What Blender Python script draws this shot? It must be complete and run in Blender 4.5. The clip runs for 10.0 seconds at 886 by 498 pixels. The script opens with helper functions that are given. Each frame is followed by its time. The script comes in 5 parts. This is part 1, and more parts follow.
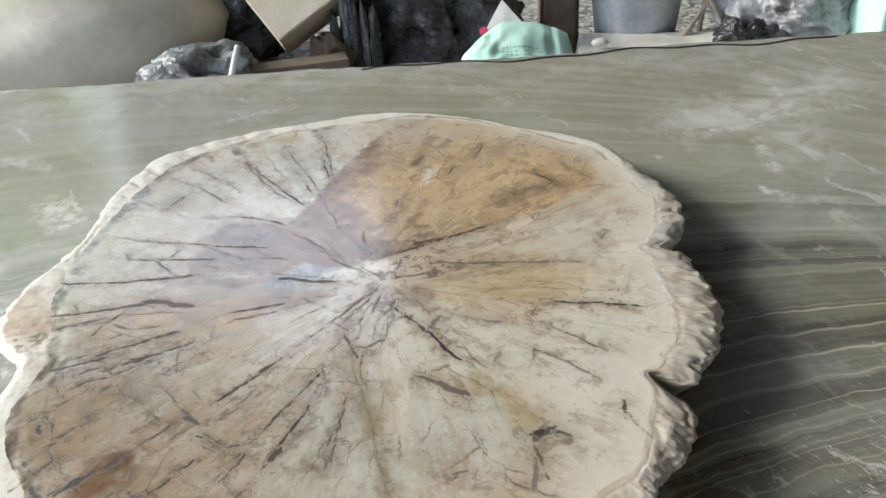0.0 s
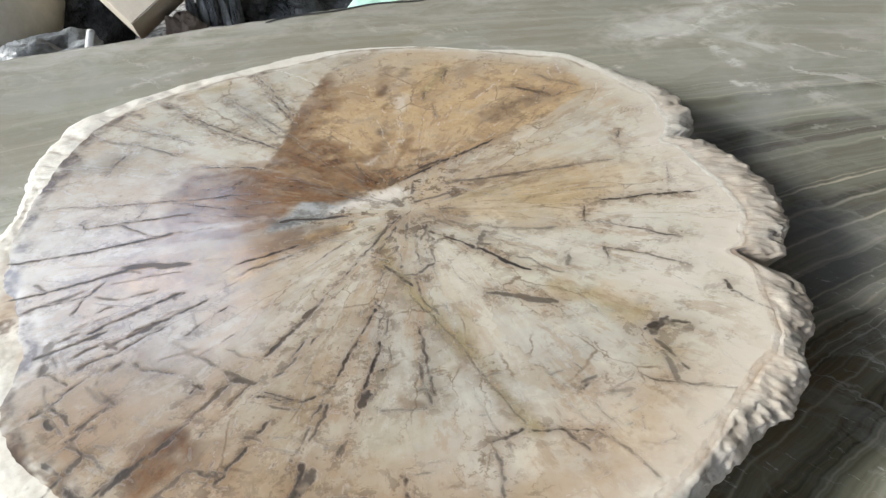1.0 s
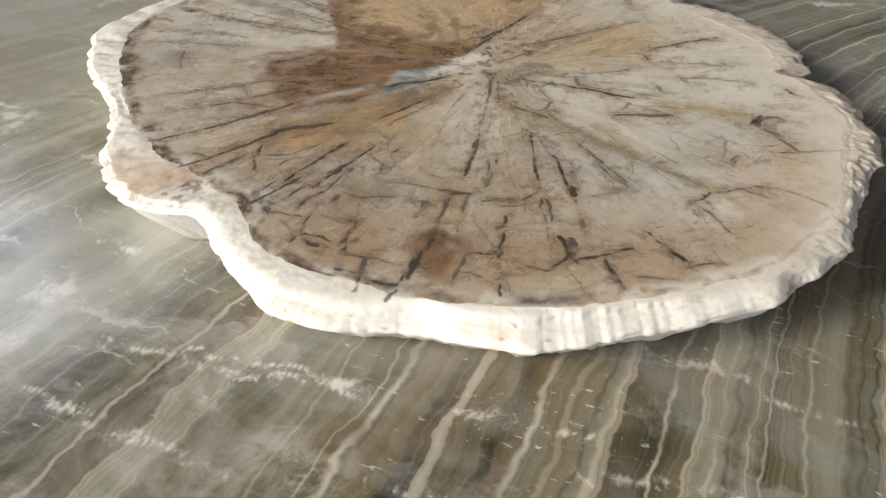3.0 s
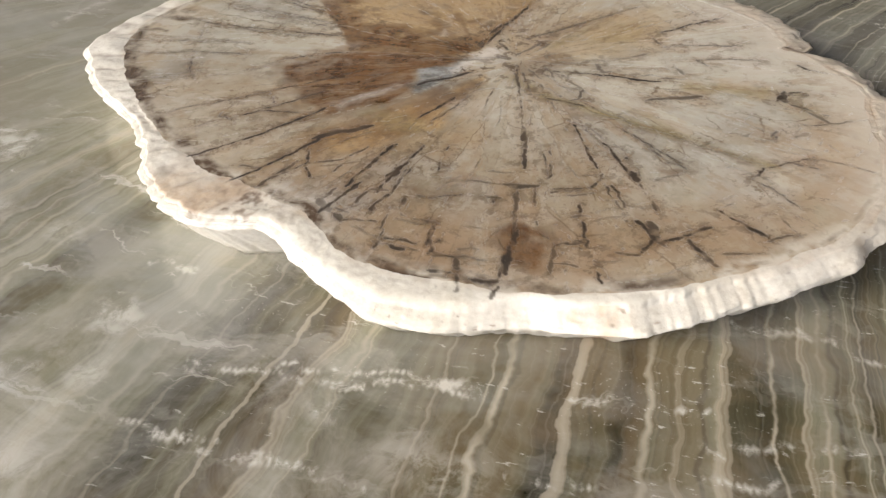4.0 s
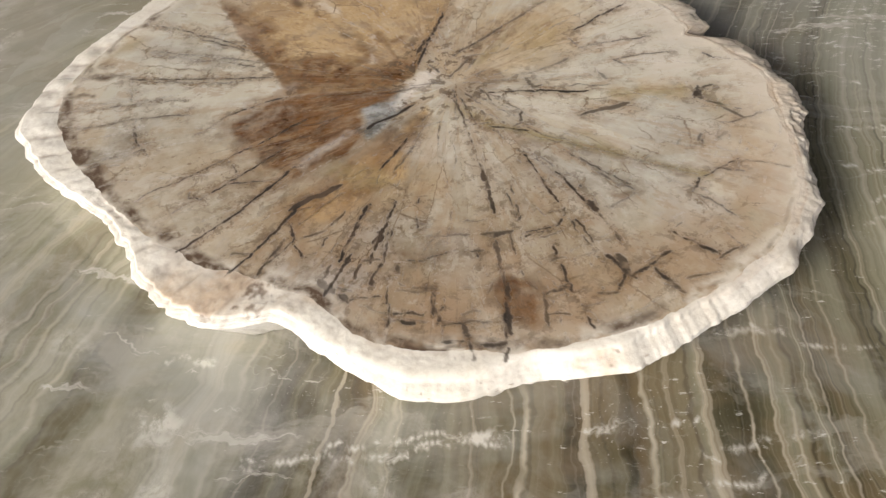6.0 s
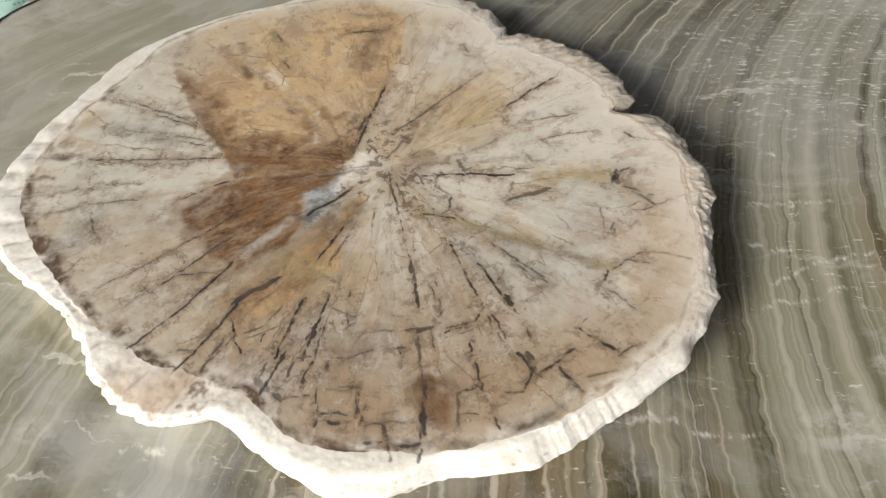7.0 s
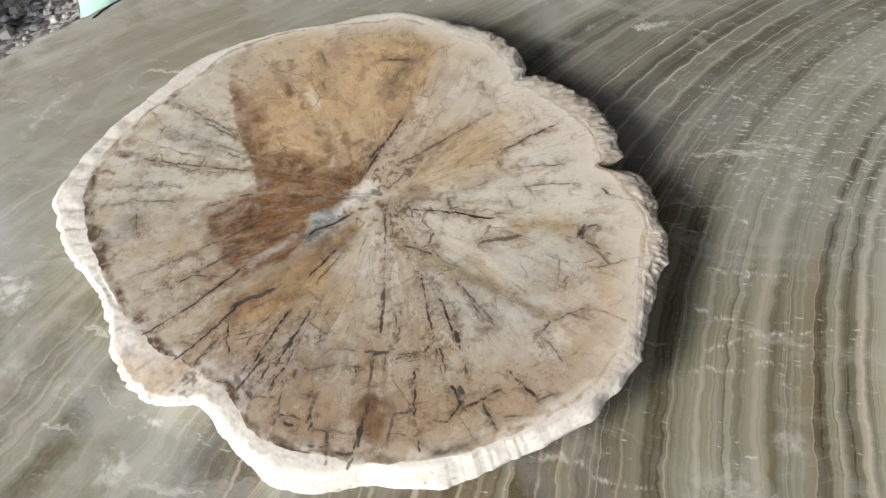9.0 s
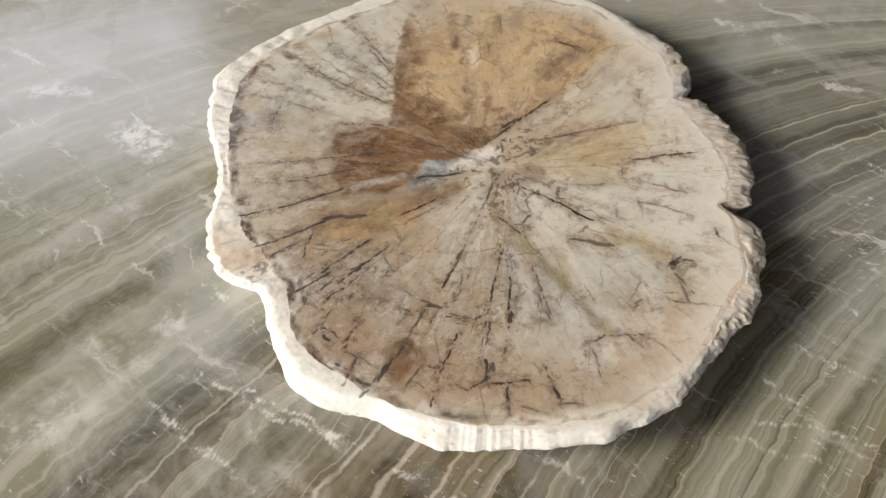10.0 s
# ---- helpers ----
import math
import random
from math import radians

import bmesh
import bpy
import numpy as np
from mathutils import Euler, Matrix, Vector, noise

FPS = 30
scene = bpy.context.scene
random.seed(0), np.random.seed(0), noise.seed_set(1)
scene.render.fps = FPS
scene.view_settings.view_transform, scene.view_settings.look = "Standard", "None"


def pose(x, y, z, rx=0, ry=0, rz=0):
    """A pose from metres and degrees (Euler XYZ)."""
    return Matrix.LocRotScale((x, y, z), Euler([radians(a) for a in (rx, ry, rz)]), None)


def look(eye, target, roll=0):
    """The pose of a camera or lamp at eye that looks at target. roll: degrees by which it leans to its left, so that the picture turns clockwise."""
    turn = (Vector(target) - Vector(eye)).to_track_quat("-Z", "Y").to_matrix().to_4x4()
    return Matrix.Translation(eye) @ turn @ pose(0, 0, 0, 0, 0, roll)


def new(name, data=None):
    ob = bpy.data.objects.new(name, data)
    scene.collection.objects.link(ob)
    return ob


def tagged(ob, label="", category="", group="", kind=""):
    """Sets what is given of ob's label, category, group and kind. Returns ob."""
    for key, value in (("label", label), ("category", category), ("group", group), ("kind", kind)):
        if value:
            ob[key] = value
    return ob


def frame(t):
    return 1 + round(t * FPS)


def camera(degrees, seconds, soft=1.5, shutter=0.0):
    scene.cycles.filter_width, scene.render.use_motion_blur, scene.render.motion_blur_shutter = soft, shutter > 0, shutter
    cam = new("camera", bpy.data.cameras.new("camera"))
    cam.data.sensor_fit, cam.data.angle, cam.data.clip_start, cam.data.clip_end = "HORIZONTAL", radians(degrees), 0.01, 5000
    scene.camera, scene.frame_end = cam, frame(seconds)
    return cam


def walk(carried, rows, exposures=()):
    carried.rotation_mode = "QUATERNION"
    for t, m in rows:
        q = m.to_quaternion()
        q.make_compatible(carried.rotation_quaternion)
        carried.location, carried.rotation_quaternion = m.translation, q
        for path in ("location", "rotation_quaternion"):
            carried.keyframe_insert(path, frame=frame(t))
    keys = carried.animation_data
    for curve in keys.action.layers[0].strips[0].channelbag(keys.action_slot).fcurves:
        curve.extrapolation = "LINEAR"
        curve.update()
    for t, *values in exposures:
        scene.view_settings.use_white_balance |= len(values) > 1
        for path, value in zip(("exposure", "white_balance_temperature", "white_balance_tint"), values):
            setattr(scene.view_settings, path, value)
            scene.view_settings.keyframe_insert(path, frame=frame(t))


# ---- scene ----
cam = camera(55.8, 10.0, soft=1.5)
PATH = [
    (0, (0.055, 0.159, 0.425), (-0.016, 1.862, -0.622), -3.9),
    (0.5, (-0.015, 0.17, 0.341), (0.148, 1.849, -0.734), -4.0),
    (1, (-0.084, 0.207, 0.346), (0.202, 1.863, -0.738), -5.3),
    (1.5, (-0.149, 0.201, 0.342), (0.168, 1.84, -0.76), -4.4),
    (2, (-0.198, 0.195, 0.347), (0.264, 1.778, -0.785), -1.2),
    (2.5, (-0.278, 0.182, 0.34), (0.382, 1.678, -0.812), -0.3),
    (3, (-0.358, 0.178, 0.329), (0.387, 1.616, -0.844), -1.8),
    (3.2, (-0.378, 0.191, 0.327), (0.4, 1.603, -0.855), -2.0),
    (4.5, (-0.476, 0.245, 0.35), (0.493, 1.502, -0.866), -2.6),
    (5, (-0.492, 0.264, 0.381), (0.5, 1.441, -0.895), -3.7),
    (5.2, (-0.492, 0.271, 0.401), (0.501, 1.418, -0.902), -4.5),
    (6.3, (-0.445, 0.302, 0.487), (0.541, 1.282, -0.951), -5.9),
    (6.5, (-0.423, 0.296, 0.51), (0.547, 1.267, -0.945), -6.2),
    (7, (-0.398, 0.275, 0.568), (0.539, 1.243, -0.909), -6.8),
    (7.5, (-0.38, 0.251, 0.611), (0.516, 1.219, -0.893), -7.5),
    (8, (-0.357, 0.226, 0.644), (0.49, 1.208, -0.878), -8.2),
    (8.5, (-0.323, 0.2, 0.669), (0.447, 1.228, -0.865), -9.4),
    (9, (-0.296, 0.173, 0.684), (0.367, 1.27, -0.851), -10.0),
    (9.5, (-0.272, 0.13, 0.67), (0.208, 1.335, -0.852), -6.9),
    (10, (-0.236, 0.118, 0.666), (0.07, 1.387, -0.849), -4.1),
]
walk(cam, [(t, look(eye, target, roll)) for t, eye, target, roll in PATH], [
    (0.0, 0.62, 6500, 5), (0.5, 0.80, 6400, 7), (1.0, 0.87, 6450, 7), (2.0, 0.67, 6650, 7), (3.0, 0.56, 6900, 10), (5.0, 0.54, 7250, 13),
    (6.4, 0.55, 7080, 12), (7.0, 0.69, 6850, 10), (9.0, 0.68, 6680, 10), (10.0, 0.63, 7000, 11)])

# ---- world, sun ----
world = bpy.data.worlds.new("sky")
scene.world = world
world.use_nodes = True
wn = world.node_tree.nodes
sky = wn.new("ShaderNodeTexSky")
sky.sky_type = "NISHITA"
sky.sun_disc = False
sky.sun_elevation = radians(25)
sky.sun_rotation = radians(274)
sky.air_density, sky.dust_density = 1.0, 3.0
wn["Background"].inputs["Strength"].default_value = 0.135
overcast = wn.new("ShaderNodeMix")
overcast.data_type = "RGBA"
overcast.inputs["Factor"].default_value = 0.65
overcast.inputs["B"].default_value = (17.6, 19.5, 24.8, 1)
world.node_tree.links.new(sky.outputs["Color"], overcast.inputs["A"])
world.node_tree.links.new(overcast.outputs["Result"], wn["Background"].inputs["Color"])

sun = new("sun", bpy.data.lights.new("sun", "SUN"))
sun.data.energy = 3.5
sun.data.angle = radians(20)
sun.data.color = (1.0, 0.963, 0.91)
sun.matrix_world = look((-4.0, 1.0, 1.87), (0, 0.7, 0))


# ---- node helpers ----
class Mat:
    """A node material with a Principled surface and short calls for its nodes."""

    def __init__(self, name, rough=0.6, metal=0.0, spec=0.5):
        self.m = bpy.data.materials.new(name)
        self.m.use_nodes = True
        self.t = self.m.node_tree
        self.b = self.t.nodes["Principled BSDF"]
        self.b.inputs["Roughness"].default_value = rough
        self.b.inputs["Metallic"].default_value = metal
        self.b.inputs["Specular IOR Level"].default_value = spec
        self.pos = self.t.nodes.new("ShaderNodeTexCoord").outputs["Object"]

    def plug(self, socket, value):
        if value is None:
            return
        if isinstance(value, bpy.types.NodeSocket):
            self.t.links.new(value, socket)
        elif isinstance(value, tuple) and len(value) == 3 and socket.type == "RGBA":
            socket.default_value = (*value, 1)
        else:
            socket.default_value = value

    def noise(self, scale, detail=4, rough=0.55, vec=None, dims="3D", w=None, distort=0.0):
        n = self.t.nodes.new("ShaderNodeTexNoise")
        n.noise_dimensions = dims
        n.inputs["Scale"].default_value = scale
        n.inputs["Detail"].default_value = detail
        n.inputs["Roughness"].default_value = rough
        n.inputs["Distortion"].default_value = distort
        if dims == "1D":
            self.plug(n.inputs["W"], w)
        else:
            self.plug(n.inputs["Vector"], vec if vec is not None else self.pos)
        return n.outputs["Fac"]

    def cells(self, scale, vec=None, feature="F1", out="Distance"):
        n = self.t.nodes.new("ShaderNodeTexVoronoi")
        n.feature = feature
        n.inputs["Scale"].default_value = scale
        self.plug(n.inputs["Vector"], vec if vec is not None else self.pos)
        return n.outputs[out]

    def math(self, op, a, b=0.0, clamp=False):
        n = self.t.nodes.new("ShaderNodeMath")
        n.operation = op
        n.use_clamp = clamp
        self.plug(n.inputs[0], a)
        self.plug(n.inputs[1], b)
        return n.outputs[0]

    def ramp(self, fac, *stops):
        n = self.t.nodes.new("ShaderNodeValToRGB")
        e = n.color_ramp.elements
        while len(e) < len(stops):
            e.new(0.5)
        for el, (p, c) in zip(e, stops):
            el.position = p
            el.color = (c, c, c, 1) if isinstance(c, (int, float)) else (*c, 1)
        self.plug(n.inputs["Fac"], fac)
        return n.outputs["Color"]

    def mix(self, fac, a, b, mode="MIX"):
        n = self.t.nodes.new("ShaderNodeMix")
        n.data_type = "RGBA"
        n.blend_type = mode
        self.plug(n.inputs["Factor"], fac)
        self.plug(n.inputs["A"], a)
        self.plug(n.inputs["B"], b)
        return n.outputs["Result"]

    def attribute(self, name):
        n = self.t.nodes.new("ShaderNodeAttribute")
        n.attribute_name = name
        return n.outputs["Fac"]

    def axes(self, vec=None):
        n = self.t.nodes.new("ShaderNodeSeparateXYZ")
        self.plug(n.inputs[0], vec if vec is not None else self.pos)
        return n.outputs[0], n.outputs[1], n.outputs[2]

    def join(self, x, y, z=0.0):
        n = self.t.nodes.new("ShaderNodeCombineXYZ")
        for s, v in zip(n.inputs, (x, y, z)):
            self.plug(s, v)
        return n.outputs[0]

    def scaled(self, sx, sy, sz, turn=0.0):
        n = self.t.nodes.new("ShaderNodeMapping")
        n.inputs["Scale"].default_value = (sx, sy, sz)
        n.inputs["Rotation"].default_value = (0, 0, turn)
        self.plug(n.inputs["Vector"], self.pos)
        return n.outputs[0]

    def bump(self, height, strength=0.3, distance=0.002):
        n = self.t.nodes.new("ShaderNodeBump")
        n.inputs["Strength"].default_value = strength
        n.inputs["Distance"].default_value = distance
        self.plug(n.inputs["Height"], height)
        self.plug(self.b.inputs["Normal"], n.outputs[0])
        return self

    def done(self, colour, rough=None):
        self.plug(self.b.inputs["Base Color"], colour)
        if rough is not None:
            self.plug(self.b.inputs["Roughness"], rough)
        return self.m


def plain(name, a, b, scale=12.0, rough=0.7, bump=0.3, metal=0.0, spec=0.5, depth=0.003):
    """Two tones mixed by noise at two scales, with fine relief."""
    m = Mat(name, rough, metal, spec)
    big = m.noise(scale, 5, 0.6)
    fine = m.noise(scale * 9, 3, 0.6)
    mixed = m.math("ADD", m.math("MULTIPLY", big, 0.7), m.math("MULTIPLY", fine, 0.3))
    m.bump(mixed, bump, depth)
    return m.done(m.mix(m.ramp(mixed, (0.35, 0.0), (0.65, 1.0)), a, b))


# ---- materials ----
def wood_stone_material():
    m = Mat("polished_petrified_wood", 0.24)
    m.b.inputs["Coat Weight"].default_value = 0.3
    m.b.inputs["Coat Roughness"].default_value = 0.1
    x, y, z = m.axes()
    angle = m.math("ARCTAN2", y, x)
    radius = m.math("SQRT", m.math("ADD", m.math("MULTIPLY", x, x), m.math("MULTIPLY", y, y)))
    c, s = m.math("COSINE", angle), m.math("SINE", angle)

    def spokes(around, along, detail, rough, distort=0.0, seed=0.0):
        """Noise drawn out along the radius."""
        return m.noise(1.0, detail, rough, m.join(m.math("ADD", m.math("MULTIPLY", c, around), seed), m.math("MULTIPLY", s, around), m.math("MULTIPLY", radius, along)), distort=distort)

    # grain: cloudy at the size of a hand, blotched at a finger's, fine at a hair's
    cloud = m.noise(8.0, 5, 0.6)
    mottle = m.noise(34.0, 6, 0.70, distort=0.15)
    blot = m.noise(22.0, 7, 0.72, m.scaled(1.0, 1.0, 1.0, 0.7), distort=0.15)
    patch = m.noise(13.0, 7, 0.75, m.scaled(1.0, 1.0, 1.0, 2.1), distort=0.3)
    fine = m.noise(190.0, 3, 0.6)
    rays = spokes(17.0, 9.0, 6, 0.7, 0.3)
    sharp = spokes(46.0, 22.0, 5, 0.7, 0.2, 5.0)
    speck = spokes(40.0, 70.0, 6, 0.75, 0.0, 9.0)
    rings = m.noise(55.0, 4, 0.6, dims="1D", w=m.math("ADD", radius, m.math("MULTIPLY", cloud, 0.10)))
    base = m.mix(m.ramp(cloud, (0.32, 0.0), (0.68, 1.0)), (0.415, 0.368, 0.275), (0.57, 0.528, 0.428))
    base = m.mix(m.math("MULTIPLY", m.ramp(patch, (0.50, 0.0), (0.58, 1.0)), 0.42), base, (0.385, 0.30, 0.205))
    base = m.mix(m.math("MULTIPLY", m.ramp(patch, (0.40, 1.0), (0.45, 0.0)), 0.55), base, (0.47, 0.45, 0.41))
    base = m.mix(m.math("MULTIPLY", m.ramp(blot, (0.54, 0.0), (0.60, 1.0)), 0.34), base, (0.335, 0.26, 0.175))
    base = m.mix(m.math("MULTIPLY", m.ramp(rays, (0.52, 0.0), (0.64, 1.0)), m.ramp(radius, (0.03, 0.08), (0.13, 0.38))), base, (0.34, 0.25, 0.16))
    base = m.mix(m.math("MULTIPLY", m.ramp(rays, (0.32, 1.0), (0.42, 0.0)), m.ramp(radius, (0.03, 0.0), (0.13, 0.15))), base, (0.57, 0.535, 0.45))
    drift = m.math("MULTIPLY", m.math("SUBTRACT", mottle, 0.5), 1.1)
    panes = m.join(m.math("ADD", m.math("MULTIPLY", c, 8.5), drift), m.math("ADD", m.math("MULTIPLY", s, 8.5), drift), m.math("MULTIPLY", radius, 16.0))
    tint = m.axes(m.cells(1.0, panes, out="Color"))[0]
    base = m.mix(m.math("MULTIPLY", m.ramp(tint, (0.62, 0.0), (0.74, 1.0)), 0.38), base, (0.40, 0.385, 0.335))
    base = m.mix(m.math("MULTIPLY", m.ramp(tint, (0.16, 1.0), (0.26, 0.0)), 0.45), base, (0.545, 0.515, 0.445))
    base = m.mix(m.math("MULTIPLY", m.ramp(tint, (0.36, 0.0), (0.42, 1.0), (0.50, 1.0), (0.56, 0.0)), 0.30), base, (0.44, 0.335, 0.235))
    base = m.mix(m.math("MULTIPLY", m.ramp(rings, (0.5, 0.0), (0.75, 1.0)), 0.2), base, (0.34, 0.25, 0.17))
    base = m.mix(m.math("MULTIPLY", m.attribute("tan"), m.ramp(mottle, (0.35, 0.25), (0.58, 1.0))), base, (0.40, 0.295, 0.20))
    base = m.mix(m.math("MULTIPLY", m.attribute("pale"), 0.5), base, (0.485, 0.472, 0.395))
    base = m.mix(m.math("MULTIPLY", m.attribute("dark"), m.ramp(mottle, (0.35, 0.95), (0.62, 0.5))), base, m.mix(1.0, base, (0.63, 0.56, 0.47), "MULTIPLY"))
    ochre = m.math("MULTIPLY", m.attribute("ochre"), m.ramp(blot, (0.38, 1.0), (0.66, 0.5)))
    tones = m.mix(m.ramp(patch, (0.40, 0.0), (0.58, 1.0)), (0.315, 0.185, 0.070), (0.475, 0.315, 0.150))
    tones = m.mix(m.math("MULTIPLY", m.ramp(blot, (0.40, 1.0), (0.46, 0.0)), 0.6), tones, (0.56, 0.425, 0.25))
    tones = m.mix(m.math("MULTIPLY", m.ramp(blot, (0.55, 0.0), (0.61, 1.0)), 0.55), tones, (0.25, 0.145, 0.058))
    base = m.mix(ochre, base, tones)
    brown = m.math("MULTIPLY", m.attribute("brown"), m.ramp(mottle, (0.46, 1.0), (0.62, 0.72)))
    base = m.mix(brown, base, m.mix(m.ramp(m.math("ADD", m.math("MULTIPLY", rays, 0.4), m.math("MULTIPLY", blot, 0.6)), (0.42, 0.0), (0.58, 1.0)), (0.075, 0.032, 0.010), (0.185, 0.088, 0.029)))
    base = m.mix(m.math("MULTIPLY", m.attribute("olive"), m.ramp(mottle, (0.36, 1.0), (0.6, 0.7))), base, (0.27, 0.215, 0.105))
    base = m.mix(m.math("MULTIPLY", m.attribute("grey"), 0.95), base, m.mix(m.ramp(mottle, (0.42, 0.0), (0.56, 1.0)), (0.10, 0.105, 0.10), (0.33, 0.345, 0.34)))
    base = m.mix(m.math("MULTIPLY", m.attribute("white"), m.ramp(mottle, (0.35, 0.5), (0.55, 1.0))), base, (0.68, 0.63, 0.56))
    flame = m.noise(1.0, 7, 0.74, m.join(m.math("MULTIPLY", c, 11.0), m.math("MULTIPLY", s, 11.0), m.math("MULTIPLY", radius, 26.0)), distort=0.25)
    warm = m.math("MAXIMUM", m.attribute("ochre"), m.attribute("brown"))
    yellow = m.math("MULTIPLY", m.attribute("ochre"), m.math("SUBTRACT", 1.0, m.attribute("brown"), True))
    base = m.mix(m.math("MULTIPLY", m.ramp(flame, (0.55, 0.0), (0.60, 1.0)), m.math("MULTIPLY", warm, 0.4)), base, (0.15, 0.08, 0.03))
    base = m.mix(m.math("MULTIPLY", m.ramp(flame, (0.39, 1.0), (0.44, 0.0)), m.math("MULTIPLY", yellow, 0.45)), base, (0.60, 0.46, 0.28))
    base = m.mix(m.math("MULTIPLY", m.ramp(flame, (0.40, 1.0), (0.44, 0.0)), m.math("SUBTRACT", 0.25, m.math("MULTIPLY", warm, 0.25), True)), base, (0.56, 0.535, 0.465))
    base = m.mix(m.math("MULTIPLY", m.ramp(flame, (0.55, 0.0), (0.59, 1.0)), 0.45), base, (0.32, 0.225, 0.14))
    flecks = m.math("MULTIPLY", m.attribute("fleck"), m.ramp(m.noise(95.0, 6, 0.75, distort=0.3), (0.53, 0.0), (0.56, 1.0)))
    base = m.mix(m.math("MULTIPLY", flecks, 0.6), base, (0.085, 0.054, 0.03))
    grit = m.noise(75.0, 6, 0.75, distort=0.2)
    spots = m.math("MAXIMUM", m.ramp(speck, (0.61, 0.0), (0.65, 1.0)), m.ramp(grit, (0.60, 0.0), (0.64, 1.0)))
    base = m.mix(m.math("MULTIPLY", spots, m.ramp(patch, (0.46, 0.0), (0.62, 0.7))), base, (0.15, 0.10, 0.062))
    base = m.mix(m.math("MULTIPLY", m.ramp(sharp, (0.63, 0.0), (0.67, 1.0)), 0.3), base, (0.14, 0.10, 0.068))
    base = m.mix(m.math("MULTIPLY", m.ramp(sharp, (0.31, 1.0), (0.37, 0.0)), m.ramp(radius, (0.05, 0.0), (0.13, 0.1))), base, (0.60, 0.56, 0.48))
    base = m.mix(m.math("MULTIPLY", m.ramp(fine, (0.3, 0.0), (0.7, 1.0)), 0.08), base, (0.62, 0.56, 0.48))
    joint = m.math("MULTIPLY", m.ramp(m.cells(1.0, panes, "DISTANCE_TO_EDGE"), (0.006, 1.0), (0.022, 0.0)), m.ramp(m.noise(17.0, 4, 0.6, m.scaled(1.0, 1.0, 1.0, 1.3)), (0.50, 0.0), (0.60, 0.75)))
    base = m.mix(m.math("MULTIPLY", joint, m.ramp(radius, (0.05, 0.0), (0.10, 1.0))), base, (0.15, 0.105, 0.066))
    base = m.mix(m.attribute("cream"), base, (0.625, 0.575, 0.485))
    base = m.mix(m.math("MULTIPLY", m.attribute("seam"), m.ramp(mottle, (0.44, 1.0), (0.60, 0.3))), base, (0.10, 0.068, 0.046))
    base = m.mix(m.attribute("crack"), base, m.mix(m.ramp(mottle, (0.44, 0.0), (0.6, 1.0)), (0.015, 0.0095, 0.0055), (0.048, 0.029, 0.015)))
    rough = m.math("ADD", m.math("ADD", 0.13, m.math("MULTIPLY", mottle, 0.16)), m.math("MULTIPLY", m.attribute("crack"), 0.5))
    m.plug(m.b.inputs["Specular IOR Level"], m.math("SUBTRACT", 0.9, m.math("MULTIPLY", m.attribute("crack"), 0.2), True))
    m.bump(m.math("ADD", m.math("MULTIPLY", fine, 0.3), mottle), 0.12, 0.0012)
    return m.done(base, rough)


def bark_material():
    m = Mat("pale_fossil_bark", 0.62)
    x, y, z = m.axes()
    streak = m.noise(1.0, 5, 0.68, m.join(m.math("MULTIPLY", x, 85.0), m.math("MULTIPLY", y, 85.0), m.math("MULTIPLY", z, 22.0)), distort=0.3)
    cloud = m.noise(14.0, 5, 0.6)
    grit = m.noise(220.0, 3, 0.6)
    base = m.mix(m.ramp(cloud, (0.35, 0.0), (0.65, 1.0)), (0.54, 0.51, 0.435), (0.62, 0.60, 0.535))
    base = m.mix(m.math("MULTIPLY", m.ramp(streak, (0.54, 0.0), (0.66, 1.0)), 0.3), base, (0.38, 0.33, 0.255))
    base = m.mix(m.math("MULTIPLY", m.attribute("tan"), m.ramp(m.noise(60.0, 6, 0.75), (0.38, 0.45), (0.56, 0.9))), base, (0.44, 0.335, 0.235))
    base = m.mix(m.attribute("ochre"), base, (0.50, 0.30, 0.16))
    base = m.mix(m.attribute("brown"), base, (0.17, 0.12, 0.085))
    base = m.mix(m.math("MULTIPLY", m.ramp(grit, (0.38, 1.0), (0.5, 0.0)), 0.22), base, (0.36, 0.31, 0.24))
    crumb = m.noise(70.0, 6, 0.75)
    base = m.mix(m.math("MULTIPLY", m.ramp(crumb, (0.58, 0.0), (0.65, 1.0)), 0.2), base, (0.34, 0.295, 0.23))
    base = m.mix(m.attribute("crack"), base, (0.09, 0.075, 0.06))
    m.bump(m.math("ADD", m.math("ADD", streak, m.math("MULTIPLY", grit, 0.3)), m.math("MULTIPLY", crumb, 1.2)), 0.2, 0.002)
    return m.done(base)


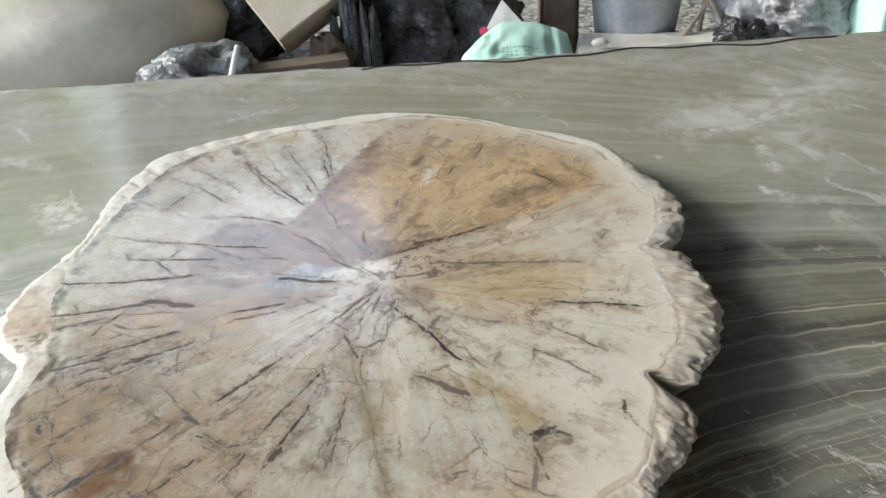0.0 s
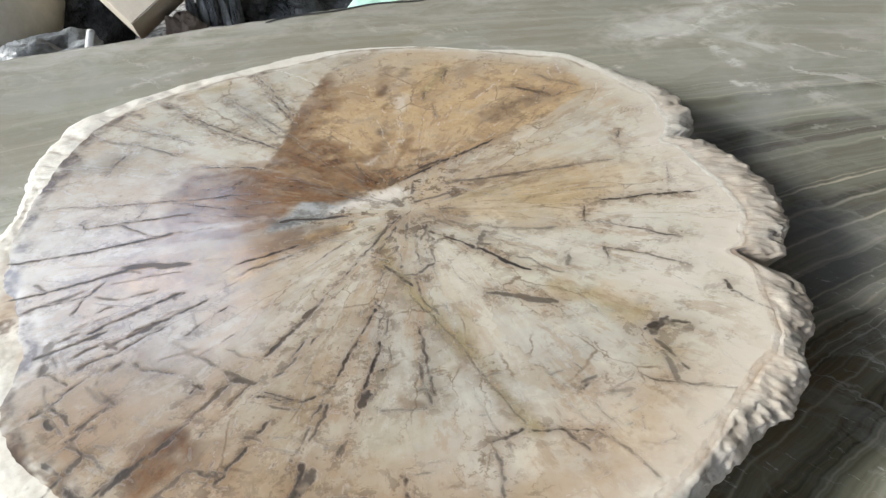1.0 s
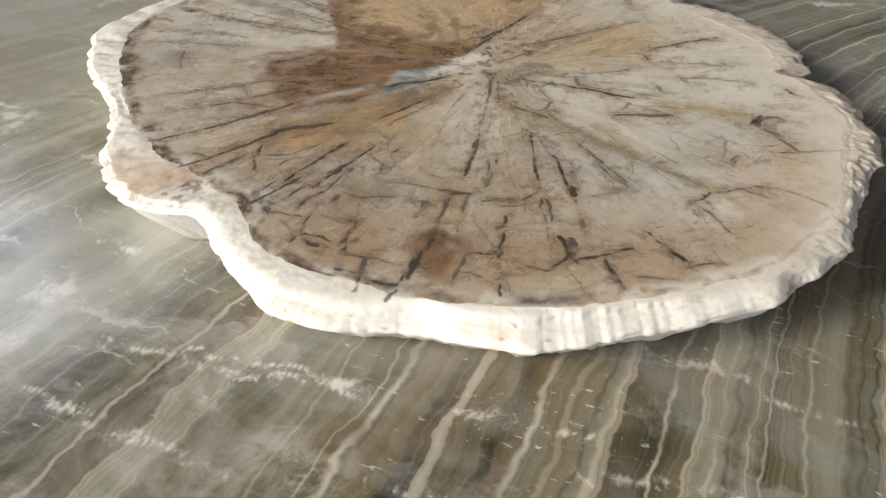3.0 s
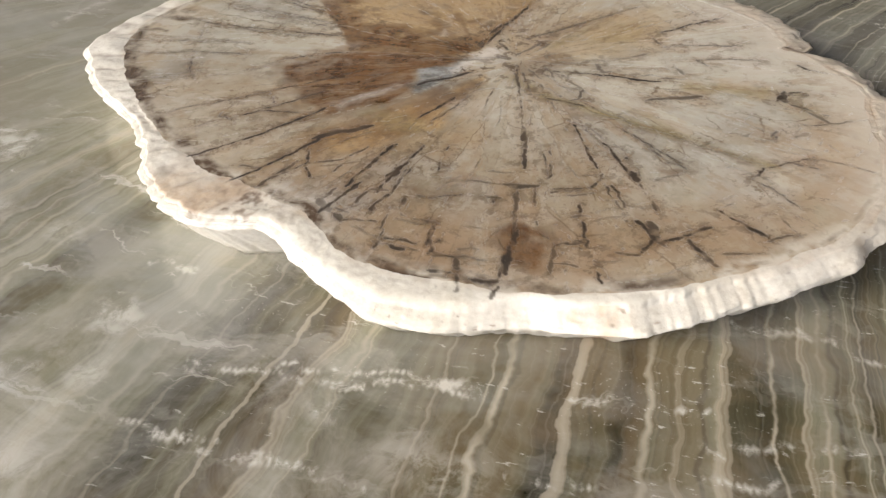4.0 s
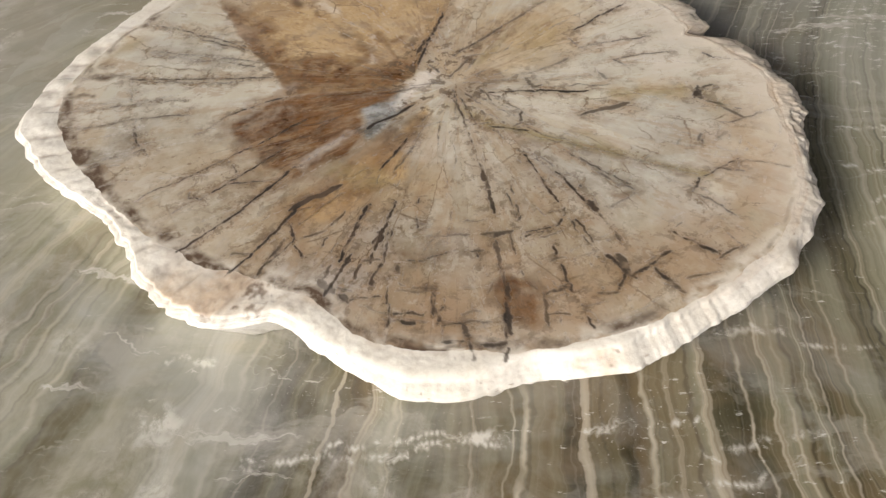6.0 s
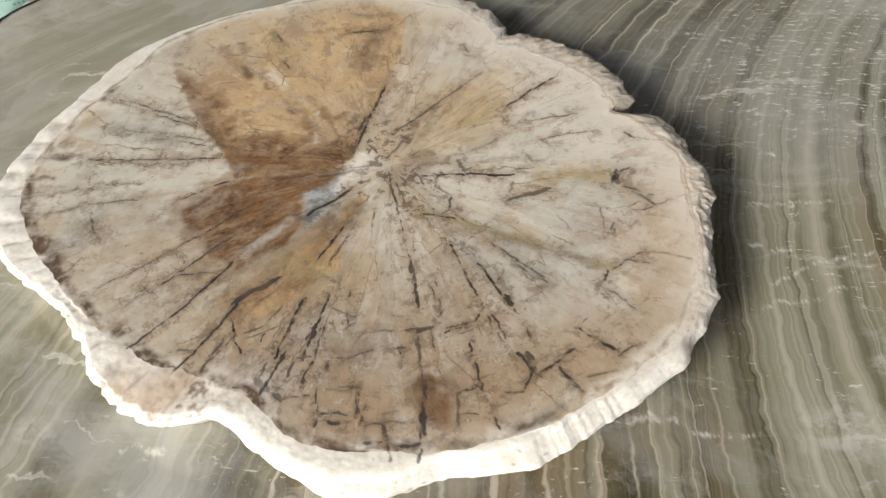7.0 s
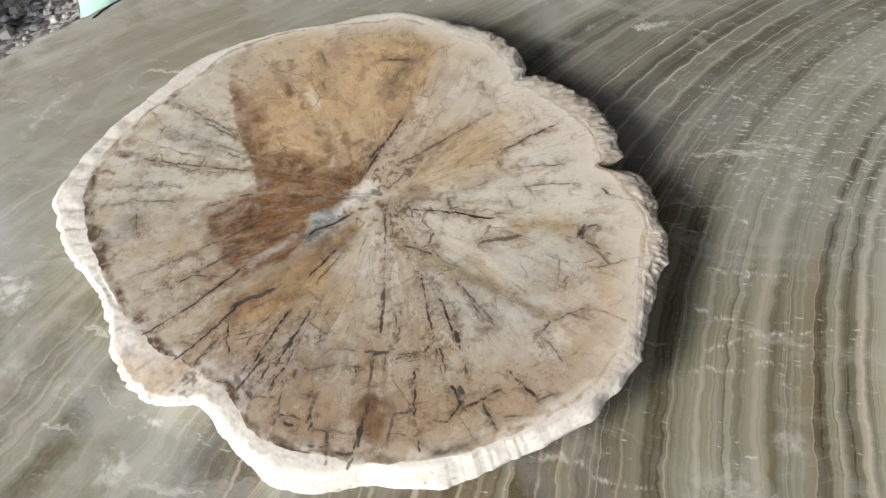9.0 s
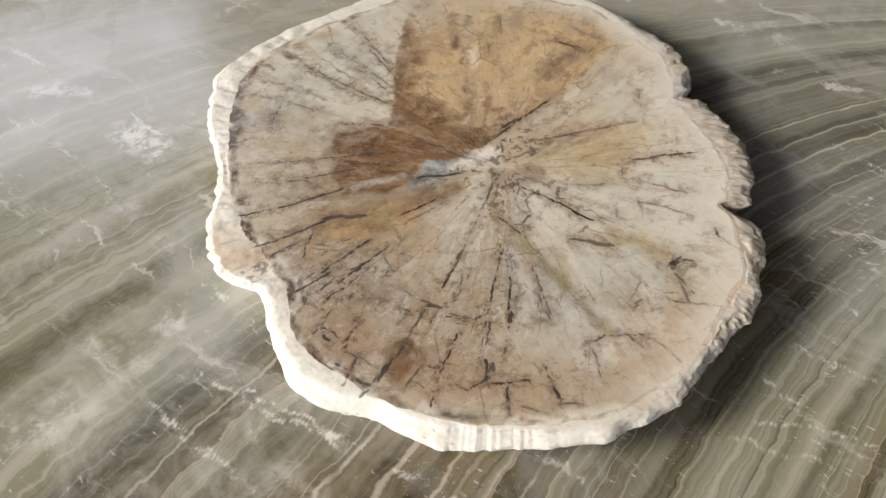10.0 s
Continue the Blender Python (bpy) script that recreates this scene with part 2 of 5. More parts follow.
# how light the beds of the onyx are, from one side of the slab to the other, and their thin pale and dark seams
BEDS_LOW = [(0.0, 0.86), (0.10, 0.86), (0.136, 0.80), (0.143, 0.32), (0.150, 0.36), (0.158, 0.72), (0.172, 0.66), (0.177, 0.28), (0.184, 0.34), (0.192, 0.70), (0.206, 0.68),
            (0.222, 0.50), (0.240, 0.54), (0.250, 0.72), (0.320, 0.74), (0.346, 0.68), (0.354, 0.44), (0.368, 0.36), (0.378, 0.56), (0.400, 0.50), (0.425, 0.42), (0.455, 0.42), (0.483, 0.32), (0.50, 0.16)]
BEDS_HIGH = [(0.506, 0.18), (0.513, 0.46), (0.530, 0.40), (0.543, 0.54), (0.552, 0.50), (0.558, 0.20), (0.574, 0.22), (0.582, 0.34), (0.590, 0.14), (0.602, 0.20), (0.610, 0.48), (0.624, 0.52),
             (0.640, 0.30), (0.662, 0.44), (0.690, 0.34), (0.702, 0.52), (0.716, 0.46), (0.723, 0.12), (0.738, 0.16), (0.745, 0.46), (0.760, 0.36), (0.766, 0.06), (0.776, 0.08), (0.784, 0.56),
             (0.808, 0.74), (0.850, 0.66), (0.885, 0.52), (0.899, 0.76), (0.940, 0.64), (1.0, 0.68)]
PALE_SEAMS = [(0.548, 2.4, 0.9), (0.626, 2.2, 0.9), (0.634, 0.9, 0.6), (0.511, 1.4, 0.7), (0.478, 1.3, 0.8), (0.449, 1.6, 0.6), (0.422, 1.0, 0.6), (0.430, 0.8, 0.5), (0.398, 1.0, 0.4), (0.354, 1.6, 0.4),
              (0.587, 1.3, 0.5), (0.705, 1.6, 0.4), (0.797, 1.6, 0.45), (0.816, 1.8, 0.4), (0.899, 2.0, 0.6), (0.922, 1.6, 0.4), (0.942, 1.8, 0.5)]
DARK_SEAMS = [(0.360, 1.3, 0.8), (0.368, 1.0, 0.7), (0.180, 1.6, 0.8), (0.163, 0.9, 0.5), (0.146, 1.6, 0.8), (0.229, 1.0, 0.5), (0.410, 1.0, 0.5), (0.441, 1.4, 0.6), (0.888, 2.0, 0.5), (0.930, 1.6, 0.4), (0.732, 1.2, 0.5)]


def onyx_material():
    m = Mat("banded_onyx", 0.16, 0.0, 0.75)
    x, y, z = m.axes()
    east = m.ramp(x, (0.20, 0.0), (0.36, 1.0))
    wob = m.noise(3.2, 4, 0.55)
    jag = m.noise(30.0, 3, 0.5)
    tear = m.noise(90.0, 3, 0.6)
    v = m.math("ADD", m.attribute("bed"), m.math("MULTIPLY", m.math("SUBTRACT", wob, 0.5), 0.012))
    v = m.math("ADD", v, m.math("MULTIPLY", m.math("SUBTRACT", jag, 0.5), 0.018))
    v = m.math("ADD", v, m.math("MULTIPLY", m.math("SUBTRACT", tear, 0.5), 0.0024))
    broad = m.noise(9.0, 3, 0.6, dims="1D", w=v)
    bands = m.noise(30.0, 4, 0.66, dims="1D", w=v)
    lines = m.noise(85.0, 2, 0.6, dims="1D", w=m.math("ADD", v, 3.7))
    low = m.ramp(m.math("MULTIPLY", v, 2.0), *[(p * 2.0, c) for p, c in BEDS_LOW])
    high = m.ramp(m.math("MULTIPLY", m.math("SUBTRACT", v, 0.5), 2.0), *[(p * 2.0 - 1.0, c) for p, c in BEDS_HIGH])
    zone = m.mix(m.math("GREATER_THAN", v, 0.503), low, high)
    keen = m.ramp(v, (0.76, 1.0), (0.80, 0.7))
    tone = m.math("ADD", m.math("MULTIPLY", m.mix(keen, (0.5, 0.5, 0.5), m.mix(m.math("MULTIPLY", east, 0.4), m.ramp(bands, (0.32, 0.0), (0.68, 1.0)), (0.55, 0.55, 0.55))), 0.34), m.math("MULTIPLY", m.ramp(broad, (0.35, 0.0), (0.65, 1.0)), 0.06))
    tone = m.math("ADD", tone, m.math("MULTIPLY", zone, 0.75))
    base = m.ramp(tone, (0.19, (0.027, 0.0245, 0.0135)), (0.48, (0.102, 0.093, 0.054)), (0.76, (0.240, 0.231, 0.163)), (1.0, (0.42, 0.40, 0.325)))
    # warm brown beds and pale hairlines along them
    warm = m.noise(15.0, 3, 0.6, dims="1D", w=m.math("ADD", v, 9.1))
    rusty = m.math("MULTIPLY", m.ramp(v, (0.36, 0.0), (0.40, 1.0), (0.64, 1.0), (0.70, 0.3)), m.ramp(m.noise(14.0, 4, 0.6), (0.42, 0.0), (0.58, 1.0)))
    base = m.mix(m.math("MULTIPLY", m.math("MAXIMUM", m.math("MULTIPLY", m.ramp(warm, (0.55, 0.0), (0.68, 1.0)), 0.45), m.math("MULTIPLY", rusty, 0.45)), m.math("SUBTRACT", 1.0, east)), base, (0.17, 0.118, 0.062))
    base = m.mix(m.math("MULTIPLY", m.ramp(lines, (0.63, 0.0), (0.72, 1.0)), m.math("MULTIPLY", keen, m.math("SUBTRACT", 0.5, m.math("MULTIPLY", east, 0.2)))), base, (0.48, 0.42, 0.32))
    thread = m.noise(300.0, 3, 0.7, dims="1D", w=m.math("ADD", v, 1.9))
    base = m.mix(m.math("MULTIPLY", m.ramp(lines, (0.28, 1.0), (0.38, 0.0)), m.math("MULTIPLY", keen, m.math("SUBTRACT", 0.5, m.math("MULTIPLY", east, 0.2)))), base, (0.045, 0.036, 0.024))
    base = m.mix(m.math("MULTIPLY", m.ramp(thread, (0.56, 0.0), (0.70, 1.0)), m.math("MULTIPLY", keen, 0.10)), base, (0.40, 0.37, 0.31))
    base = m.mix(m.math("MULTIPLY", m.ramp(thread, (0.30, 1.0), (0.44, 0.0)), m.math("MULTIPLY", keen, 0.18)), base, (0.06, 0.05, 0.035))
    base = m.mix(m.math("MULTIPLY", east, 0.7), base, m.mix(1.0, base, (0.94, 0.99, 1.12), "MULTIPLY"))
    # patchy grey haze, standing in for sheen, put into the east side's colour
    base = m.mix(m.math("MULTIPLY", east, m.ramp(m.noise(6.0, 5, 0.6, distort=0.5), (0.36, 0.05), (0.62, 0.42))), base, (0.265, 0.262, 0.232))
    patchy = m.noise(11.0, 4, 0.65)
    for seams, tint in ((PALE_SEAMS, (0.43, 0.385, 0.295)), (DARK_SEAMS, (0.035, 0.029, 0.019))):
        for at, half, strength in seams:
            seam = m.ramp(m.math("MULTIPLY", m.math("ABSOLUTE", m.math("SUBTRACT", v, at)), 100.0), (half * 0.02, 1.0), (half * 0.13, 0.0))
            base = m.mix(m.math("MULTIPLY", seam, m.math("MULTIPLY", m.ramp(patchy, (0.38, 0.25), (0.56, 1.0)), strength)), base, tint)
    # cloudy patches; their cool grey and the west's tint hold some reflected sky
    cloud = m.noise(5.0, 6, 0.65, distort=0.6)
    base = m.mix(m.math("MULTIPLY", m.ramp(cloud, (0.47, 0.0), (0.62, 1.0)), m.math("SUBTRACT", 0.85, m.math("MULTIPLY", keen, 0.55))), base, (0.335, 0.34, 0.325))
    base = m.mix(m.ramp(m.math("ADD", x, 0.5), (0.05, 0.85), (0.38, 0.0)), base, m.mix(1.0, base, (0.98, 1.0, 1.02), "MULTIPLY"))
    block = m.axes(m.cells(9.0, m.join(m.math("ADD", x, m.math("MULTIPLY", cloud, 0.10)), m.math("ADD", m.math("MULTIPLY", v, 2.2), m.math("MULTIPLY", jag, 0.03)), 0.0), out="Color"))[0]
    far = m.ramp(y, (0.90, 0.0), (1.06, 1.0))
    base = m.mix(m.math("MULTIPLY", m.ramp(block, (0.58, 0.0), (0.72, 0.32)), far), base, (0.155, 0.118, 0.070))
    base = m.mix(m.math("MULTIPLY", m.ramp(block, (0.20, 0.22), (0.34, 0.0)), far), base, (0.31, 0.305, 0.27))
    # a pale haze is mixed into the colour of the far part
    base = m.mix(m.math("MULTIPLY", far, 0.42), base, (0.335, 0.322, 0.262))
    # healed fractures and small chipped dashes, square to the bands
    cross = m.scaled(1.0, 1.0, 1.0, radians(55))
    cx, cy, cz = m.axes(cross)
    bent = m.math("ADD", cy, m.math("MULTIPLY", m.math("SUBTRACT", m.noise(5.0, 6, 0.68), 0.5), 0.11))
    long = m.noise(1.0, 5, 0.7, m.join(m.math("MULTIPLY", cx, 7.0), m.math("MULTIPLY", bent, 48.0), 1.3))
    vein = m.math("MULTIPLY", m.ramp(long, (0.61, 0.0), (0.65, 1.0)), m.ramp(m.noise(4.0, 3, 0.6), (0.42, 0.15), (0.60, 1.0)))
    base = m.mix(m.math("MULTIPLY", vein, 0.7), base, (0.52, 0.50, 0.45))
    cloudy = m.noise(1.0, 5, 0.7, m.join(m.math("MULTIPLY", cx, 7.0), m.math("MULTIPLY", bent, 20.0), 4.0), distort=0.5)
    base = m.mix(m.math("MULTIPLY", m.ramp(cloudy, (0.54, 0.0), (0.64, 1.0)), 0.35), base, (0.36, 0.345, 0.30))
    bow = m.math("ADD", cy, m.math("MULTIPLY", m.math("SUBTRACT", m.noise(7.0, 2, 0.5), 0.5), 0.05))
    dash = m.noise(1.0, 4, 0.72, m.join(m.math("MULTIPLY", cx, 62.0), m.math("MULTIPLY", bow, 230.0), 7.0))
    where = m.ramp(m.noise(9.0, 4, 0.6), (0.46, 0.0), (0.60, 1.0))
    near = m.math("MULTIPLY", east, m.ramp(y, (0.56, 1.0), (0.74, 0.0)))
    chips = m.math("MULTIPLY", m.ramp(m.math("ADD", dash, m.math("MULTIPLY", near, 0.04)), (0.61, 0.0), (0.67, 1.0)), m.math("MAXIMUM", m.math("MULTIPLY", where, m.ramp(y, (0.52, 1.0), (0.68, 0.2))), m.math("MULTIPLY", near, 0.7)))
    base = m.mix(m.math("MULTIPLY", chips, 0.65), base, (0.56, 0.545, 0.50))
    # dust left by the saw
    dust = m.ramp(m.noise(420.0, 2, 0.6), (0.66, 0.0), (0.72, 1.0))
    base = m.mix(m.math("MULTIPLY", m.math("MULTIPLY", dust, m.attribute("dust")), 0.8), base, (0.6, 0.58, 0.53))
    ragged = m.ramp(m.noise(55.0, 6, 0.75, distort=0.4), (0.44, 0.05), (0.56, 1.0))
    base = m.mix(m.math("MULTIPLY", m.attribute("vein"), ragged), base, (0.58, 0.56, 0.50))
    pale = m.attribute("pale")
    base = m.mix(m.math("MULTIPLY", pale, m.ramp(m.noise(13.0, 6, 0.7, distort=1.0), (0.4, 0.0), (0.62, 1.0))), base, (0.50, 0.48, 0.43))
    rough = m.math("ADD", m.math("ADD", 0.11, m.math("MULTIPLY", m.noise(9.0, 4, 0.6), 0.12)), m.math("MULTIPLY", chips, 0.3))
    m.bump(m.math("ADD", m.math("MULTIPLY", chips, 0.8), m.math("MULTIPLY", jag, 0.2)), 0.10, 0.001)
    return m.done(base, rough)


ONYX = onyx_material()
FACE = wood_stone_material()
BARK = bark_material()
ONYX_EDGE = plain("sawn_onyx_edge", (0.50, 0.47, 0.40), (0.68, 0.66, 0.60), 20, 0.55, 0.6)


def gritty_ground():
    m = Mat("gritty_concrete", 0.9)
    big, grit, fine = m.noise(2.5, 5, 0.6), m.cells(70.0, out="Color"), m.noise(160.0, 4, 0.7)
    edge = m.cells(70.0)
    tone = m.math("ADD", m.math("MULTIPLY", m.axes(grit)[0], 0.55), m.math("ADD", m.math("MULTIPLY", big, 0.3), m.math("MULTIPLY", fine, 0.3)))
    base = m.ramp(tone, (0.25, (0.05, 0.047, 0.042)), (0.46, (0.24, 0.23, 0.215)), (0.66, (0.46, 0.45, 0.425)), (0.9, (0.66, 0.65, 0.62)))
    m.bump(m.math("SUBTRACT", fine, edge), 0.9, 0.008)
    return m.done(base)


CONCRETE = gritty_ground()
PLASTER = plain("grey_plaster", (0.16, 0.155, 0.15), (0.24, 0.235, 0.225), 1.5, 0.9, 0.3)
TIN = plain("weathered_roof_sheet", (0.05, 0.048, 0.045), (0.09, 0.085, 0.08), 2.0, 0.6, 0.2)
BOULDER = plain("buff_boulder", (0.40, 0.37, 0.28), (0.60, 0.56, 0.46), 4.0, 0.7, 0.4, depth=0.01)
GREY_PLASTIC = plain("grey_plastic_film", (0.07, 0.072, 0.07), (0.34, 0.35, 0.34), 8.0, 0.36, 0.8, depth=0.02)
BLACK_PLASTIC = plain("black_plastic_film", (0.016, 0.017, 0.017), (0.075, 0.077, 0.078), 9.0, 0.24, 0.9, depth=0.03)
SILVER_PLASTIC = plain("silvery_plastic_film", (0.09, 0.09, 0.092), (0.60, 0.60, 0.62), 8.0, 0.28, 0.8, depth=0.02)
CARD = plain("dusty_cardboard", (0.46, 0.40, 0.31), (0.58, 0.52, 0.42), 14, 0.85, 0.2)
BOARD = plain("old_plank", (0.10, 0.078, 0.056), (0.20, 0.16, 0.115), 20, 0.8, 0.4)
SACK = plain("brown_sack", (0.09, 0.068, 0.05), (0.17, 0.13, 0.10), 20, 0.85, 0.5)
MINT = plain("mint_wrapper", (0.42, 0.66, 0.55), (0.52, 0.74, 0.64), 18, 0.4, 0.15)
MINT_DARK = plain("teal_print", (0.15, 0.36, 0.31), (0.20, 0.42, 0.36), 30, 0.5, 0.1)
WHITE_FILM = plain("white_wrapper", (0.62, 0.62, 0.60), (0.72, 0.72, 0.70), 18, 0.4, 0.2)
RED_PRINT = plain("red_print", (0.55, 0.05, 0.12), (0.65, 0.08, 0.16), 30, 0.5, 0.1)
BUCKET = plain("dusty_blue_grey_plastic", (0.30, 0.34, 0.39), (0.60, 0.63, 0.66), 9, 0.6, 0.3)
STONE = plain("pale_stone_offcut", (0.52, 0.50, 0.45), (0.70, 0.68, 0.63), 16, 0.7, 0.5)
TWIG = plain("dry_stick", (0.24, 0.20, 0.15), (0.42, 0.37, 0.30), 30, 0.85, 0.4)
RUBBER = plain("black_cable", (0.015, 0.015, 0.015), (0.03, 0.03, 0.03), 40, 0.5, 0.1)
TRUNK = plain("tree_bark", (0.10, 0.075, 0.05), (0.19, 0.15, 0.11), 14, 0.9, 0.8)
LEAF = plain("green_leaves", (0.20, 0.30, 0.05), (0.36, 0.48, 0.12), 3, 0.5, 0.1)
glow = LEAF.node_tree.nodes.new("ShaderNodeBsdfTranslucent")
glow.inputs["Color"].default_value = (0.44, 0.58, 0.12, 1)
both = LEAF.node_tree.nodes.new("ShaderNodeMixShader")
both.inputs["Fac"].default_value = 0.5
LEAF.node_tree.links.new(LEAF.node_tree.nodes["Principled BSDF"].outputs["BSDF"], both.inputs[1])
LEAF.node_tree.links.new(glow.outputs["BSDF"], both.inputs[2])
LEAF.node_tree.links.new(both.outputs["Shader"], LEAF.node_tree.nodes["Material Output"].inputs["Surface"])
PLINTH = plain("cast_block", (0.25, 0.24, 0.22), (0.36, 0.35, 0.32), 10, 0.9, 0.5)


# ---- mesh helpers ----
def mesh_object(name, verts, faces, material, parent=None, label="", smooth=True):
    me = bpy.data.meshes.new(name)
    me.from_pydata([tuple(p) for p in verts], [], [tuple(f) for f in faces])
    if smooth:
        me.polygons.foreach_set("use_smooth", [True] * len(me.polygons))
    me.materials.append(material)
    me.update()
    ob = new(name, me)
    if parent is not None:
        ob.parent = parent
    if label:
        ob["label"] = label
    return ob


def part(name, bm, material, parent=None, label="", smooth=False):
    me = bpy.data.meshes.new(name)
    bmesh.ops.recalc_face_normals(bm, faces=bm.faces)
    bm.to_mesh(me)
    bm.free()
    if smooth:
        me.polygons.foreach_set("use_smooth", [True] * len(me.polygons))
    me.materials.append(material)
    ob = new(name, me)
    if parent is not None:
        ob.parent = parent
    if label:
        ob["label"] = label
    return ob


def thing(name, m, label, category, group=""):
    ob = new(name)
    ob.empty_display_size = 0.05
    ob.matrix_world = m
    return tagged(ob, label, category, group)


def box(size, centre=(0, 0, 0), bevel=0.004, turn=None):
    bm = bmesh.new()
    bmesh.ops.create_cube(bm, size=1.0)
    bmesh.ops.scale(bm, vec=size, verts=bm.verts)
    if bevel:
        bmesh.ops.bevel(bm, geom=bm.edges[:], offset=bevel, segments=2, affect="EDGES")
    if turn is not None:
        bmesh.ops.transform(bm, matrix=turn, verts=bm.verts)
    bmesh.ops.translate(bm, vec=centre, verts=bm.verts)
    return bm


def tube(points, radius, sides=8, taper=1.0):
    """A round rod along points."""
    bm = bmesh.new()
    pts = [Vector(p) for p in points]
    loops = []
    for i, p in enumerate(pts):
        d = (pts[min(i + 1, len(pts) - 1)] - pts[max(i - 1, 0)]).normalized()
        a = d.orthogonal().normalized()
        b = d.cross(a)
        r = radius * (1 + (taper - 1) * i / max(1, len(pts) - 1))
        loops.append([bm.verts.new(p + (a * math.cos(k * math.tau / sides) + b * math.sin(k * math.tau / sides)) * r) for k in range(sides)])
    for l0, l1 in zip(loops, loops[1:]):
        for k in range(sides):
            bm.faces.new((l0[k], l0[(k + 1) % sides], l1[(k + 1) % sides], l1[k]))
    bm.faces.new(loops[0][::-1])
    bm.faces.new(loops[-1])
    return bm


def lump(size, seed, rough=0.12, folds=0.0, detail=4, freq=2.2, flat=0.0):
    """A stone or a crumpled bag: a ball pushed about by noise; folds gives sharp creases; it is cut flat underneath."""
    bm = bmesh.new()
    bmesh.ops.create_icosphere(bm, subdivisions=detail, radius=1.0)
    o = Vector((seed * 3.1, seed * 1.7, seed * 5.3))
    rnd = random.Random(seed)
    creases = [(Vector((rnd.gauss(0, 1), rnd.gauss(0, 1), rnd.gauss(0, 1))).normalized(), rnd.uniform(0.74, 1.08)) for _ in range(46)]
    for v in bm.verts:
        d = v.co.normalized()
        r = 1 + rough * 2 * noise.fractal(d * freq + o, 1.0, 2.0, 4)
        if folds:
            q = d + 0.18 * noise.noise_vector(d * 1.7 + o)
            r *= min(c / max(0.08, q.dot(n)) for n, c in creases)
            r -= folds * 0.9 * (abs(noise.noise(q * 1.9 + o)) - 0.2) + folds * 0.35 * (abs(noise.noise(q * 4.6 - o)) - 0.2)
        v.co = Vector((d.x * r * size[0], d.y * r * size[1], max(d.z * r, -0.75 + flat) * size[2]))
    low = min(v.co.z for v in bm.verts)
    for v in bm.verts:
        v.co.z -= low
    return bm


# fractal noise on plain arrays
LATTICE = np.random.RandomState(5).rand(256, 256)


def grain(x, y, scale, octaves=4, gain=0.55, shift=0.0):
    total, amp, norm = np.zeros_like(x), 1.0, 0.0
    for o in range(octaves):
        u, v = x * scale + shift + 17.3 * o, y * scale + shift * 1.7 + 9.1 * o
        i, j = np.floor(u).astype(int), np.floor(v).astype(int)
        f, g = u - i, v - j
        f, g = f * f * (3 - 2 * f), g * g * (3 - 2 * g)
        a, b = LATTICE[i % 256, j % 256], LATTICE[(i + 1) % 256, j % 256]
        c, d = LATTICE[i % 256, (j + 1) % 256], LATTICE[(i + 1) % 256, (j + 1) % 256]
        total += amp * (a + (b - a) * f + (c - a) * g + (a - b - c + d) * f * g)
        norm += amp
        amp *= gain
        scale *= 2.03
    return total / norm


def capsules(x, y, rows, edge, wander=0.0):
    """How far each point lies inside streaks from (x0, y0) to (x1, y1), of half width w and strength s, all in mm; edge: softness."""
    out = np.zeros_like(x)
    for x0, y0, x1, y1, w, s in rows:
        near = (x > min(x0, x1) - 4 * w - 12) & (x < max(x0, x1) + 4 * w + 12) & (y > min(y0, y1) - 4 * w - 12) & (y < max(y0, y1) + 4 * w + 12)
        px, py = x[near], y[near]
        dx, dy = x1 - x0, y1 - y0
        t = np.clip(((px - x0) * dx + (py - y0) * dy) / max(1e-6, dx * dx + dy * dy), 0, 1)
        wave = wander * (grain(px, py, 0.06, 3, shift=x0 * 0.7) - 0.5) * 2
        d = np.hypot(px - x0 - t * dx + wave, py - y0 - t * dy + wave)
        wide = w * (0.45 + 1.1 * grain(px, py, 0.09, 2, shift=y0 * 0.3))
        if edge < 0.5:
            # a crack: its path jags, its width comes and goes, it thins only at its ends
            jag = (grain(px, py, 0.22, 2, shift=x1 * 0.3) - 0.5) * 2.2
            d = np.hypot(px - x0 - t * dx + wave + jag, py - y0 - t * dy + wave - jag)
            wide = w * (0.30 + 1.2 * grain(px, py, 0.16, 3, shift=y0 * 0.3)) * np.clip(6.5 * np.minimum(t, 1 - t) + 0.45, 0, 1)
            d = d + (grain(px, py, 0.6, 2, shift=x1) - 0.5) * 1.0
            m = s * np.clip((wide + 0.8 - d) / 0.85, 0, 1) * np.clip(grain(px, py, 0.10, 3, shift=9 + x1) * 4.0 - 0.55, 0.40, 1)
        else:
            m = s * np.clip((wide * (1 + edge) - d) / (wide * edge * 1.6), 0, 1)
        out[near] = np.maximum(out[near], m)
    return out


def field(x, y, corners, soft, warp=6.0, shift=0.0):
    """1 inside a patch with the given corners (mm), with a wandering edge of width soft."""
    px = x + warp * 2 * (grain(x, y, 0.035, 4, shift=shift) - 0.5)
    py = y + warp * 2 * (grain(x, y, 0.035, 4, shift=shift + 31) - 0.5)
    inside = np.zeros(x.shape, bool)
    near = np.full(x.shape, 1e9)
    for (x0, y0), (x1, y1) in zip(corners, corners[1:] + corners[:1]):
        hit = ((y0 > py) != (y1 > py)) & (px < (x1 - x0) * (py - y0) / ((y1 - y0) or 1e-9) + x0)
        inside ^= hit
        t = np.clip(((px - x0) * (x1 - x0) + (py - y0) * (y1 - y0)) / ((x1 - x0) ** 2 + (y1 - y0) ** 2), 0, 1)
        near = np.minimum(near, np.hypot(px - x0 - t * (x1 - x0), py - y0 - t * (y1 - y0)))
    return np.clip(0.5 + np.where(inside, near, -near) / soft, 0, 1)


